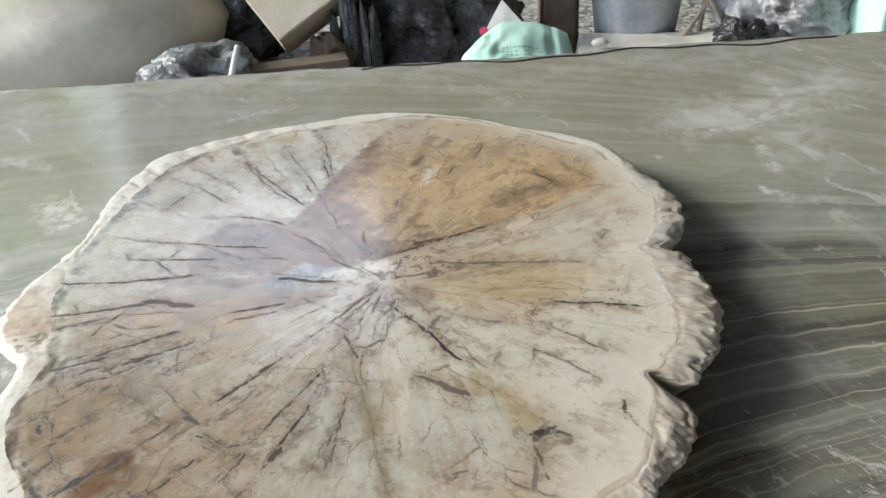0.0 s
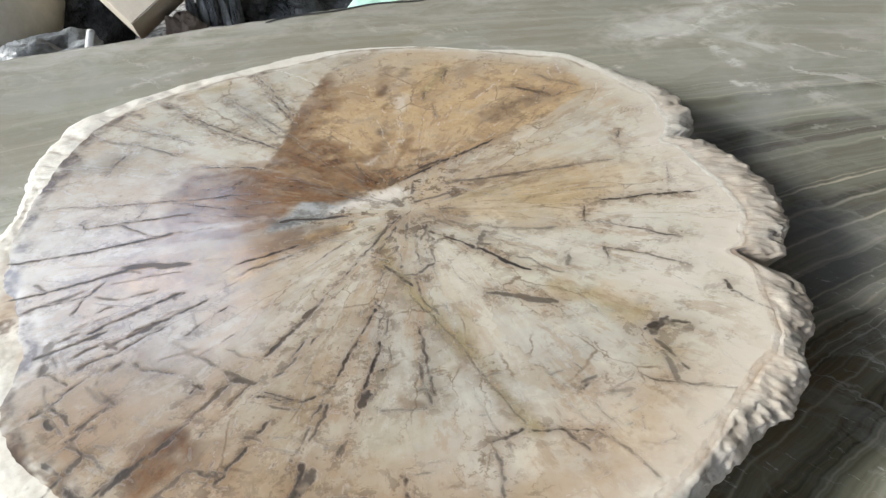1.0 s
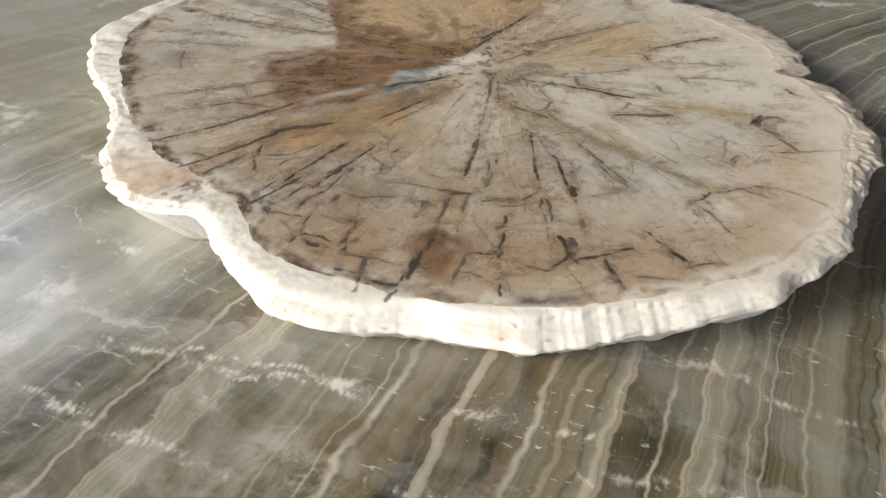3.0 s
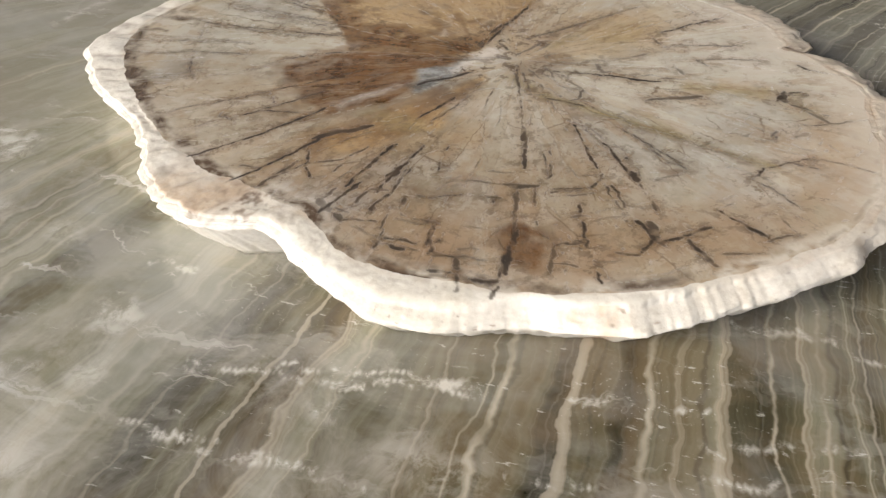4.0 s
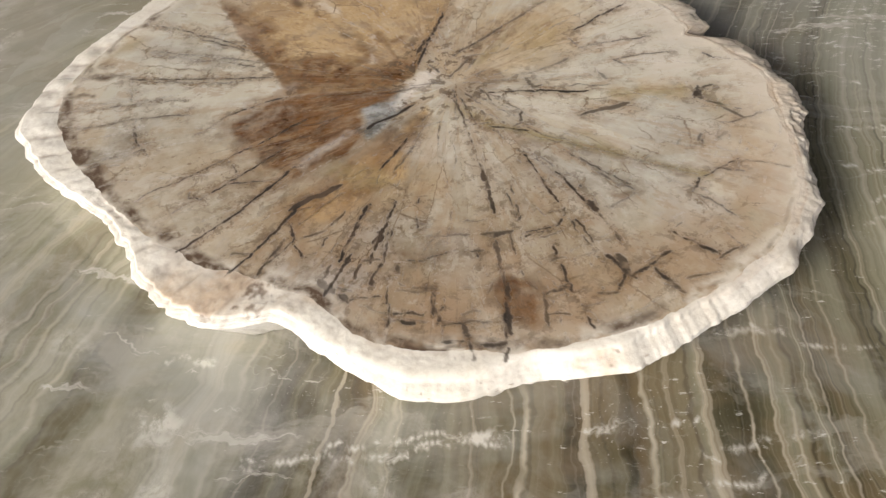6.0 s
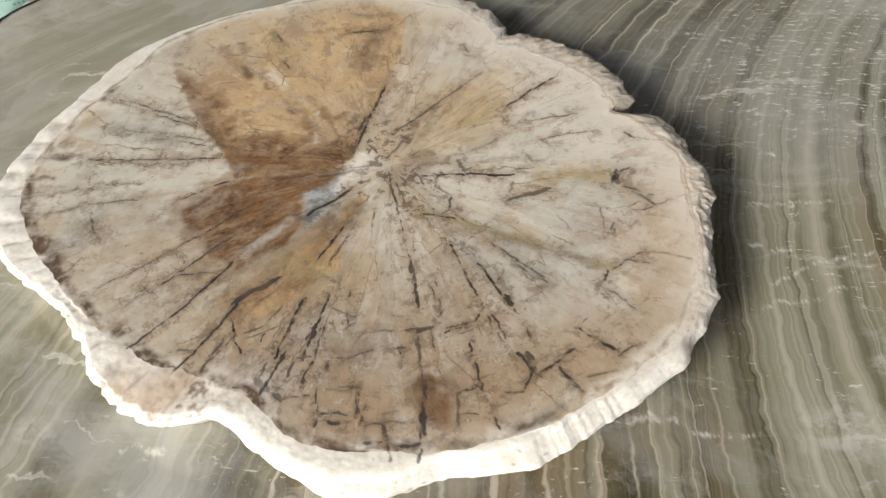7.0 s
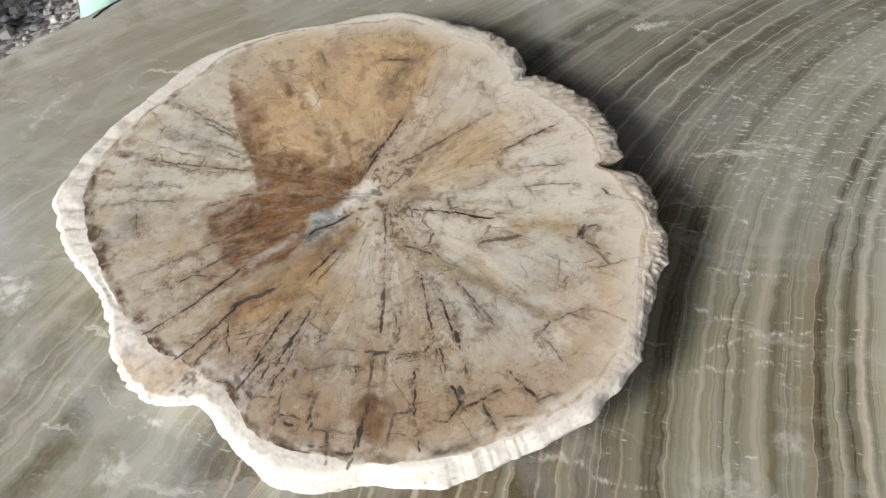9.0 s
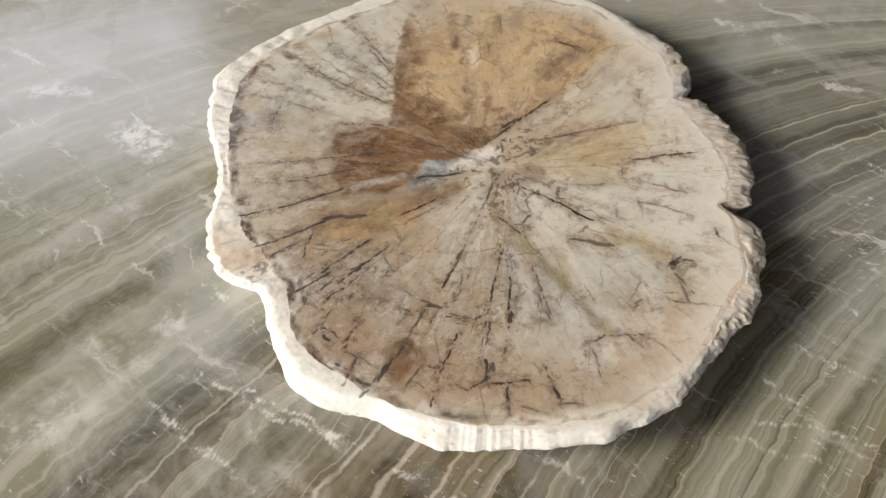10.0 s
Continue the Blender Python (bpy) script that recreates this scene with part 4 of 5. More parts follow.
FINE_MIDDLE = [
    (-42, -102, -37, -114, 0.7, 0.7), (-37, -114, -49, -142, 0.8, 0.8), (-80, -102, -98, -119, 1.4, 0.8), (-78, -125, -100, -150, 0.8, 0.7),
    (-100, -150, -117, -153, 1.1, 0.8), (-131, -145, -118, -156, 2.2, 0.8), (-120, -157, -132, -170, 0.7, 0.6), (-131, -152, -160, -185, 0.9, 0.8),
    (-100, -177, -117, -166, 0.8, 0.9), (-85, -164, -76, -171, 0.7, 0.6), (-47, -165, -57, -177, 1.8, 0.9), (-58, -181, -63, -192, 2.2, 0.95),
    (-63, -193, -78, -224, 0.8, 0.7), (-78, -184, -91, -209, 0.8, 0.8), (-26, -167, -27, -202, 0.8, 0.7), (-91, -226, -102, -249, 2.7, 0.8),
]
FINE_SOUTHWEST = [
    (-223, 91, -260, 101, 0.5, 0.6), (-263, 64, -247, 61, 0.5, 0.6), (-214, -38, -199, -47, 1.1, 0.7), (-192, -46, -178, -45, 1.4, 0.7),
    (-258, -10, -249, -21, 0.8, 0.6), (-218, -28, -266, -44, 1, 0.8), (-202, -90, -196, -101, 0.9, 0.7), (-222, -99, -207, -92, 1.1, 0.8),
    (-218, -113, -198, -103, 1.6, 0.9), (-200, -119, -191, -114, 2, 0.7), (-171, -84, -197, -105, 1, 0.7), (-220, -76, -235, -83, 1, 0.7),
    (-236, -81, -238, -97, 2.7, 0.6), (-236, -102, -237, -110, 2.7, 0.7), (-237, -110, -219, -124, 1.1, 0.8), (-171, -119, -147, -115, 0.9, 0.4),
]
FINE_SOUTH = [
    (-194, -143, -198, -154, 1, 0.8), (-199, -153, -210, -164, 1.4, 0.9), (-201, -163, -213, -171, 1.4, 0.9), (-226, -140, -214, -158, 1, 0.8),
    (-227, -151, -224, -160, 1.5, 0.9), (-211, -173, -204, -182, 1.4, 0.9), (-205, -185, -208, -192, 2, 0.8), (-224, -184, -213, -194, 1.4, 0.8),
    (-209, -205, -200, -218, 1.6, 0.9), (-213, -197, -222, -209, 1.4, 0.8), (-201, -219, -211, -225, 1.4, 0.9), (-159, -186, -193, -215, 1.4, 0.95),
    (-222, -136, -236, -147, 0.9, 0.8), (-151, -210, -136, -218, 0.8, 0.8), (-151, -210, -171, -228, 1.5, 0.7), (-164, -222, -155, -235, 1, 0.7),
]
FINE_EAST = [
    (60, -47, 92, -57, 1.1, 0.5), (113, -92, 155, -126, 0.8, 0.7), (112, -90, 111, -104, 1, 0.7), (89, -88, 82, -104, 1.8, 0.5),
    (167, -149, 166, -159, 1.4, 0.9), (166, -159, 177, -184, 0.6, 0.6), (117, -171, 103, -183, 2.2, 0.85), (115, -175, 127, -179, 1.5, 0.8),
    (103, -202, 100, -222, 1.5, 0.6), (87, -216, 121, -232, 0.7, 0.7), (62, -206, 52, -209, 1.1, 0.7), (59, -219, 77, -220, 1.6, 0.4),
    (88, 262, 78, 238, 1.1, 0.7), (55, 214, 49, 196, 1.1, 0.7), (134, 194, 160, 164, 1.4, 0.8), (160, 216, 189, 172, 1.1, 0.5),
]
BLOTCHES = [
    (24, 213, 11, 188, 2.2, 0.9), (20, 96, 32, 94, 2.2, 0.9), (83, 61, 94, 63, 2.2, 0.7), (76, 63, 44, 48, 2.2, 0.6),
    (77, 39, 84, 37, 1.8, 0.7), (87, 24, 128, 21, 1.8, 0.7), (44, 24, 98, 10, 1.6, 0.7), (51, 7, 63, 10, 2.2, 0.6),
    (82, -12, 98, -13, 1.4, 0.5), (-88, -246, -82, -246, 2.2, 0.8), (-112, -246, -71, -256, 1.8, 0.7), (-138, -237, -127, -238, 2.7, 0.7),
    (-144, -117, -141, -121, 3.6, 0.8), (-181, -108, -175, -106, 1.8, 0.6), (-77, -243, -82, -253, 1.8, 0.6), (-58, -263, -49, -262, 2.2, 0.5),
]
SEAM_STAINS = [
    (-243, 251, -257, 212, 6, 0.95), (-257, 212, -262, 183, 7.5, 1), (-266, 163, -275, 137, 7, 0.9), (-187, 291, -184, 269, 4.1, 0.7),
    (-172, 298, -171, 284, 3, 0.9), (-225, 275, -208, 258, 2.5, 0.6), (-275, 46, -282, 12, 6.1, 0.8), (-283, 12, -268, -24, 4.1, 0.8),
    (-278, -20, -263, -43, 3.4, 0.9), (-251, -92, -257, -124, 4.1, 1), (-257, -124, -250, -156, 4.8, 1), (-250, -156, -232, -190, 4.1, 0.9),
    (-193, -234, -166, -256, 4.8, 0.6), (134, 155, 93, 114, 15, 0.45), (49, 278, 12, 221, 4.8, 0.55),
    (2, 144, 0, 101, 3.4, 0.6), (-90, -10, -62, -12, 9.5, 0.5),
]
PALE_VEINS = [
    (-248, -155, -229, -144, 1.1, 0.8), (-248, -191, -205, -162, 0.9, 0.7), (-207, -227, -186, -216, 1.2, 0.8), (-106, 138, -95, 115, 6.1, 0.5),
    (30, 204, 24, 188, 6.1, 0.8), (46, 263, 17, 214, 3.4, 0.3), (119, 256, 116, 229, 5.4, 0.3), (58, 137, 92, 159, 1.4, 0.5),
    (76, 97, 40, 83, 2.7, 0.5), (-60, 263, -62, 218, 9.5, 0.4), (80, -74, 95, -90, 9.5, 0.4), (75, -172, 65, -216, 12.2, 0.25),
    (12, 113, -16, 86, 2.2, 0.9), (126, 93, 108, 85, 2.7, 0.5), (201, 95, 204, 54, 13.6, 0.4), (141, -158, 145, -204, 13.6, 0.45),
]
RUST_STRIP = [
    (-44, 268, -62, 205, 13, 0.95), (-62, 205, -84, 140, 11, 0.9), (-84, 140, -92, 110, 16, 0.9), (-88, 128, -34, 62, 15, 0.9), (-40, 70, -8, 44, 14, 0.9), (-60, 150, -22, 96, 8, 0.7),
    (30, 287, 12, 223, 5, 0.5), (117, 261, 104, 246, 10, 0.35), (106, 139, 112, 146, 10, 0.35), (20, 118, 2, 70, 4, 0.6), (-8, 108, -14, 64, 5, 0.7),
]
OCHRE_FIELD = [(-31, 298), (4, 323), (54, 330), (111, 308), (172, 265), (201, 193), (195, 158), (146, 122), (93, 89), (19, 56), (-10, 36), (-36, 41), (-101, 110), (-83, 148), (-73, 188), (-52, 247)]
RUST_FIELD = [(-31, 298), (-22, 271), (-28, 229), (-43, 187), (-38, 149), (-27, 100), (5, 58), (-10, 36), (-37, 40), (-71, 79), (-102, 109), (-83, 148), (-73, 188), (-52, 247)]
BROWN_FIELD = [(-101, 110), (-136, 113), (-155, 116), (-168, 107), (-165, 81), (-177, 44), (-178, 11), (-147, 12), (-125, 3), (-95, 13), (-80, 30), (-31, 27), (-36, 42), (-71, 79)]
OCHRE_BAND = [(-192, -14), (-163, -14), (-127, -9), (-85, -9), (-38, -3), (-45, -16), (-91, -29), (-123, -51), (-163, -47), (-192, -47), (-201, -34)]
GREY_PATCH = [(-76, 42), (-62, 36), (-49, 25), (-51, 12), (-66, 9), (-94, 2), (-100, 10), (-84, 24)]
BEIGE_PATCH = [(-93, -26), (-81, -23), (-61, -37), (-69, -61), (-84, -68), (-100, -49)]
OLIVE_FIELD = [(73, 9), (108, 18), (140, 22), (146, -7), (111, -31), (82, -22)]
NORTH_TAN = [(-1, 33), (48, 52), (98, 63), (126, 47), (180, 5), (119, -57), (78, -59), (32, -30), (2, 1)]
TAN_FIELD = [(-249, -170), (-220, -201), (-186, -239), (-131, -269), (-62, -292), (-5, -286), (-3, -262), (-49, -239), (-97, -214), (-128, -174), (-170, -138), (-209, -140)]
PALE_FIELD = [(9, -18), (108, -43), (201, -65), (170, -143), (165, -192), (94, -243), (64, -180), (46, -95), (11, -61)]
DARK_FIELD = [(-241, 201), (-162, 123), (-148, 10), (-87, -38), (-70, -93), (-66, -217), (-24, -271), (-73, -279), (-144, -253), (-198, -216), (-248, -155), (-248, -74), (-273, 10), (-269, 124)]
WEST_FIELD = [(-187, 291), (-78, 314), (-47, 270), (-79, 186), (-98, 120), (-153, 135), (-197, 168), (-228, 211)]


def petrified_slice():
    n = 1800
    deg = np.arange(n) * 360.0 / n
    ca, sa = np.cos(np.radians(deg)), np.sin(np.radians(deg))
    east = np.clip(np.cos(np.radians(deg - 335)) * 1.6 - 0.3, 0, 1)
    level_lip = np.clip(np.cos(np.radians(deg - 342)) * 2.2 + 0.35, 0, 1)
    high = np.clip(1.6 * np.cos(np.radians(deg - 156)) - 0.55, 0, 1)
    lobes = (grain(ca * 13 + 40, sa * 13 + 40, 1.0, 4) - 0.5) * 2
    teeth = (grain(ca * 27 + 90, sa * 27 + 90, 1.0, 2) - 0.5) * 2.4 + (grain(ca * 75 + 30, sa * 75 + 30, 1.0, 3) - 0.5) * 1.6
    teeth = teeth * np.clip(grain(ca * 5 + 60, sa * 5 + 60, 1.0, 2) * 2.6 - 0.5, 0.15, 1.6)
    rt = around(TOP_EDGE, deg) - dip(deg, 326.5, 2.2, 12) - dip(deg, 10.5, 2.4, 10) + lobes * 2.6 + teeth * 1.1
    ro = around(OUTER_LIP, deg) - dip(deg, 327, 2.0, 32) - dip(deg, 11, 2.2, 24) + lobes * 2.6 + teeth * 1.0
    shards = (0.5 - np.abs(grain(ca * 16 + 50, sa * 16 + 50, 1.0, 4, gain=0.7) - 0.5) * 2) * 4.5 * east * np.clip(grain(ca * 7 + 80, sa * 7 + 80, 1.0, 2) * 3 - 0.7, 0.1, 1.2)
    rt, ro = rt + 0.25 * shards, ro + shards
    ro = np.maximum(ro, rt + 1.5)
    # knobs along the weathered side, to the west and north-west
    knobs = np.abs(grain(ca * 17 + 20, sa * 17 + 20, 1.0, 2) - 0.5) * 2 - 0.25
    weather = np.clip(np.cos(np.radians(deg - 152)) * 2.0 - 0.75, 0, 1)
    rt, ro = rt + 4 * knobs * weather, ro + 6 * knobs * weather
    rb = ro - 31 + 5 * lobes
    ri = np.minimum(around(HEARTWOOD, deg) + 5 * (grain(ca * 11 + 7, sa * 11 + 7, 1.0, 4, gain=0.65) - 0.5) * 2, rt - 4)
    ri = ri + (rt - 5 - ri) * np.clip(east * 1.5, 0, 1)

    def rings(radii, heights):
        r, z = np.asarray(radii), np.asarray(heights)
        return r * ca, r * sa, np.broadcast_to(z, r.shape) * np.ones_like(ca)

    def build(name, x, y, z, material, parent, label=""):
        k = x.shape[0]
        ids = np.arange(k * n).reshape(k, n)
        nxt = np.roll(ids, -1, axis=1)
        faces = np.stack([ids[:-1], ids[1:], nxt[1:], nxt[:-1]], -1).reshape(-1, 4)
        me = bpy.data.meshes.new(name)
        co = np.stack([x, y, z], -1).reshape(-1, 3) / 1000
        me.vertices.add(len(co))
        me.vertices.foreach_set("co", co.ravel())
        me.loops.add(faces.size)
        me.loops.foreach_set("vertex_index", faces.ravel().astype(np.int32))
        me.polygons.add(len(faces))
        me.polygons.foreach_set("loop_start", np.arange(0, faces.size, 4, dtype=np.int32))
        me.polygons.foreach_set("use_smooth", np.ones(len(faces), bool))
        me.update(calc_edges=True)
        me.validate()
        me.materials.append(material)
        ob = new(name, me)
        ob.parent = parent
        if label:
            ob["label"] = label
        return ob

    root = thing("petrified_wood_slice", Matrix.Translation((*PITH, 0.0)), "polished cream and ochre petrified wood slice lying on onyx", "stone slice")

    # hairlines that run outwards everywhere, besides the large cracks
    rnd = np.random.RandomState(11)
    hair = []
    for _ in range(230):
        a, r0, length = rnd.uniform(0, 360), rnd.uniform(20, 290), rnd.uniform(12, 75)
        b = a + rnd.uniform(-5, 5)
        c0, c1 = (math.cos(radians(a)), math.sin(radians(a))), (math.cos(radians(b)), math.sin(radians(b)))
        hair.append((r0 * c0[0], r0 * c0[1], (r0 + length) * c1[0], (r0 + length) * c1[1], rnd.uniform(0.1, 0.45), rnd.uniform(0.3, 0.8)))
    for _ in range(70):
        a, r0, turn = rnd.uniform(195, 300), rnd.uniform(170, 300), rnd.uniform(2, 7)
        hair.append((r0 * math.cos(radians(a)), r0 * math.sin(radians(a)), r0 * math.cos(radians(a + turn)), r0 * math.sin(radians(a + turn)), rnd.uniform(0.3, 1.0), rnd.uniform(0.3, 0.7)))
    for _ in range(34):
        a, r0, length = rnd.uniform(0, 360), rnd.uniform(6, 60), rnd.uniform(10, 35)
        b = a + rnd.uniform(-30, 30)
        hair.append((r0 * math.cos(radians(a)), r0 * math.sin(radians(a)), (r0 + length) * math.cos(radians(b)), (r0 + length) * math.sin(radians(b)), rnd.uniform(0.3, 0.9), rnd.uniform(0.4, 0.8)))
    big = CRACKS_WEST + CRACKS_SOUTHWEST + CRACKS_SOUTH + CRACKS_MIDDLE + CRACKS_EAST + CRACKS_NORTH + CRACKS_RIM
    big = [(a, b, c, d, w * 0.84, min(1.0, q * 1.15)) for a, b, c, d, w, q in big]
    big += [(a, b, c, d, w * 0.6, q * 0.7) for a, b, c, d, w, q in FINE_WEST] + FINE_PITH + FINE_MIDDLE + FINE_SOUTHWEST + FINE_SOUTH + FINE_EAST

    # the polished face
    k = 230
    f = np.linspace(0, 1, k)[:, None] ** 0.9
    x, y, _ = rings(f * ri, 0)
    crack = np.maximum(capsules(x, y, big, 0.1, 2.5), capsules(x, y, hair, 0.1, 3.0) * 0.85)
    z = THICK + 0.8 * (grain(x, y, 0.01, 3) - 0.5) - 0.1 * crack
    z[-1] += 0.1 * crack[-1]
    face = build("polished_face", x, y, z, FACE, root)
    inside = ri - f * ri
    west = np.clip(np.cos(np.radians(deg - 172)) * 1.9 + 0.1, 0, 1)
    seam = np.clip(1.2 - np.abs(inside - 3 - 6 * grain(x, y, 0.05, 3)) / 6, 0, 1) * west * np.clip(grain(x, y, 0.03, 4, shift=4) * 6.0 - 2.7, 0, 1)
    rim_line = np.clip(2.0 - np.abs(inside - 2.0 - 2.0 * grain(x, y, 0.06, 2, shift=12)), 0, 1) * np.clip(grain(x, y, 0.05, 3, shift=44) * 4 - 1.6, 0, 0.5)
    set_mask(face, "crack", crack)
    halo = capsules(x, y, [(a, b, c, d, w * 3 + 1.5, 0.4 * q) for a, b, c, d, w, q in big], 1.3, 4)
    brown = np.maximum(0.95 * capsules(x, y, BROWN_STAINS, 0.7, 9), 0.9 * capsules(x, y, BLOTCHES, 1.6, 8))
    edge_west = field(x, y, OCHRE_FIELD, 4, 5, 5)
    strip = capsules(x, y, RUST_STRIP, 0.8, 7)
    rust = np.minimum(np.maximum(strip, field(x, y, RUST_FIELD, 18, 14) * np.clip(grain(x, y, 0.045, 4, shift=33) * 3.4 - 0.8, 0.15, 1)), edge_west)
    brown = np.maximum(brown, np.maximum(rust, field(x, y, BROWN_FIELD, 9, 9, 3)))
    set_mask(face, "brown", np.maximum(brown, halo))
    faded = 1 - 0.5 * np.clip((np.hypot(x, y) - 215 - 60 * grain(x, y, 0.02, 3, shift=51)) / 60, 0, 1)
    ochre = np.maximum(0.7 * capsules(x, y, OCHRE_STAINS, 1.0, 12), field(x, y, OCHRE_FIELD, 4, 5, 5)) * faded
    ochre = np.maximum(ochre, np.maximum(field(x, y, OCHRE_BAND, 10, 9, 7), np.maximum(0.75 * field(x, y, OLIVE_FIELD, 9, 8, 9), 0.5 * field(x, y, NORTH_TAN, 20, 14, 21))))
    set_mask(face, "olive", capsules(x, y, YELLOW_VEINS, 1.2, 3))
    set_mask(face, "ochre", ochre)
    set_mask(face, "pale", np.maximum(field(x, y, PALE_FIELD, 40, 14, 11), 0.8 * field(x, y, WEST_FIELD, 40, 14, 13)))
    set_mask(face, "grey", np.maximum(capsules(x, y, GREY_STREAKS, 0.9, 8), field(x, y, GREY_PATCH, 4, 5, 19)))
    set_mask(face, "fleck", capsules(x, y, [(a, b, c, d, w * 4 + 4.5, q) for a, b, c, d, w, q in big], 1.3, 4) + 0.7 * field(x, y, RUST_FIELD, 12, 12, 25) + 0.8 * np.clip(1.6 - np.hypot(x, y - 15) / 55, 0, 1))
    set_mask(face, "white", np.maximum(capsules(x, y, WHITE_STREAKS, 0.9, 6), np.maximum(0.55 * capsules(x, y, PALE_VEINS, 1.4, 9), 0.22 * field(x, y, BEIGE_PATCH, 8, 9, 23))))
    set_mask(face, "seam", np.clip(1.25 * np.maximum(np.maximum(seam, rim_line * (1 - east)), capsules(x, y, SEAM_STAINS, 0.8, 7)), 0, 1))
    south = np.clip(np.cos(np.radians(deg - 255)) * 1.5 - 0.1, 0, 1)
    set_mask(face, "dark", field(x, y, DARK_FIELD, 70, 18, 17))
    set_mask(face, "tan", np.maximum(0.45 * field(x, y, TAN_FIELD, 40, 16, 15), np.clip(1.15 - inside / 95, 0, 1) * south * np.clip(grain(x, y, 0.012, 4, shift=6) * 2.2 - 0.35, 0, 1)))
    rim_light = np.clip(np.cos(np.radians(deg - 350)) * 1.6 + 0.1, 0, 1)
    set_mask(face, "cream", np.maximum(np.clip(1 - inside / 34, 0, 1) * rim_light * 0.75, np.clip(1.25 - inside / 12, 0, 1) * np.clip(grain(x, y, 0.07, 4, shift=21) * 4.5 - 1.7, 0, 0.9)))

    # the bark: its upper band, the broken side, the undercut and the base
    xs, ys, zs = [], [], []
    arc = ((deg - 100) % 360) * 5.0
    for t in np.linspace(0, 1, 22):
        r = ri + (rt - ri) * t
        px, py = r * ca, r * sa
        h = THICK + 0.8 * (grain(px, py, 0.01, 3) - 0.5) - 1.6 * (1 - 0.7 * high) * (1 - 0.8 * level_lip) * t + 1.5 * (grain(px, py, 0.05, 3) - 0.5) * min(1, 5 * t) * (1 - level_lip) - 3.0 * (1 - np.maximum(0.95 * level_lip, 0.8 * high)) * t ** 6 + 2.4 * knobs * weather * math.sin(math.pi * min(1, 1.3 * t)) + 0.6 * (grain(px, py, 0.22, 3, shift=5) - 0.5) * min(1, 4 * t)
        xs.append(px), ys.append(py), zs.append(h)
    for t in np.linspace(0.06, 1, 16):
        bulge = math.sin(t * math.pi * 0.5)
        fibre = (grain(arc * 0.5, arc * 0 + t * 1.2, 1.0, 3) - 0.5) * 2
        chunk = (grain(arc * 0.045, arc * 0 + t * 2.0 + 40, 1.0, 4) - 0.5) * 2
        r = rt + (ro - rt) * bulge + fibre * (0.8 - 0.55 * np.maximum(east, np.clip(np.cos(np.radians(deg - 300)) * 2, 0, 1))) * math.sin(t * math.pi) + chunk * (2 + 4 * east) * math.sin(t * math.pi * 0.8)
        r = r + (grain(r * ca, r * sa + 40 * t, 0.2, 3, shift=8) - 0.5) * (0.9 + 0.8 * east) + (grain(arc * 0.10 + 70, arc * 0 + t * 8 + 20, 1.0, 3) - 0.5) * 5 * east * math.sin(t * math.pi)
        xs.append(r * ca), ys.append(r * sa), zs.append(THICK - 5.2 + np.maximum(4.9 * level_lip, 2.6 * high) - (9 - 1 * east - 6 * high) * t ** (1 + 0.4 * level_lip) + (grain(r * ca, r * sa, 0.075, 4, gain=0.65, shift=37) - 0.5) * 6 * east * min(1, 2 * t) + (grain(r * ca, r * sa, 0.16, 3, shift=3) - 0.5) * 1.8 * east)
    z_lip = zs[-1]
    for t in np.linspace(0.1, 1, 9):
        r = ro + (rb - ro) * t + (grain(ca * 30 + 10, sa * 30 + 10 + t * 2, 1.0, 3) - 0.5) * 8 * (1 - t)
        xs.append(r * ca), ys.append(r * sa), zs.append(z_lip * (1 - t))
    xs.append(ca * 0.5), ys.append(sa * 0.5), zs.append(np.zeros(n))
    x, y, z = np.array(xs), np.array(ys), np.array(zs)
    bark = build("bark_rim", x, y, z, BARK, root, "chalky white fossil bark with a broken edge")
    ang = np.broadcast_to(deg, x.shape)
    level = np.linspace(0, 1, len(xs))[:, None]
    set_mask(bark, "crack", np.maximum(capsules(x, y, big, 0.1, 2.5), capsules(x, y, hair, 0.1, 3) * 0.5) * (level < 0.5))
    set_mask(bark, "tan", np.clip(0.65 * east[None, :] * np.clip((level - 0.30) * 6, 0, 1) + np.clip(np.cos(np.radians(deg - 300)) * 2 - 1.2, 0, 1)[None, :] * (level < 0.46) + dip(ang, 184, 9, 1.3) * (level < 0.45) + (1 - east) * np.clip(1 - level / 0.12, 0, 1) * np.clip(grain(x, y, 0.08, 3, shift=14) * 4 - 1.8, 0, 1), 0, 1) * np.clip(grain(x, y, 0.03, 4) * 2.5 - 0.4, 0, 1))
    set_mask(bark, "ochre", np.clip(dip(ang, 238.6, 1.2, 1.6) * (level > 0.4) + dip(ang, 235.6, 0.9, 1.0) * (level < 0.6) * (level > 0.35) , 0, 1) * np.clip(grain(x, y, 0.08, 3, shift=2) * 3 - 0.8, 0, 1))
    pits = np.clip(grain(ang * 1.1, level * 14 + 0 * ang, 1.0, 2, shift=5) * 9 - 7.3, 0, 0.7) * (level > 0.42)
    crumbs = dip(ang, 191, 4.5, 0.9) * np.clip(grain(x, y, 0.16, 3, shift=61) * 6 - 3.2, 0, 1) * (level < 0.6)
    set_mask(bark, "brown", np.clip(pits + crumbs + 0.45 * (np.clip(-0.05 - knobs, 0, 0.15) / 0.15 * weather)[None, :] * (level < 0.75) * np.clip(grain(x, y, 0.09, 3, shift=27) * 3 - 1, 0, 1) + dip(ang, 268, 1.0, 0.5) * (level > 0.45) + dip(ang, 326, 2.2, 0.8) * (level > 0.3), 0, 1))
    return root


petrified_slice()

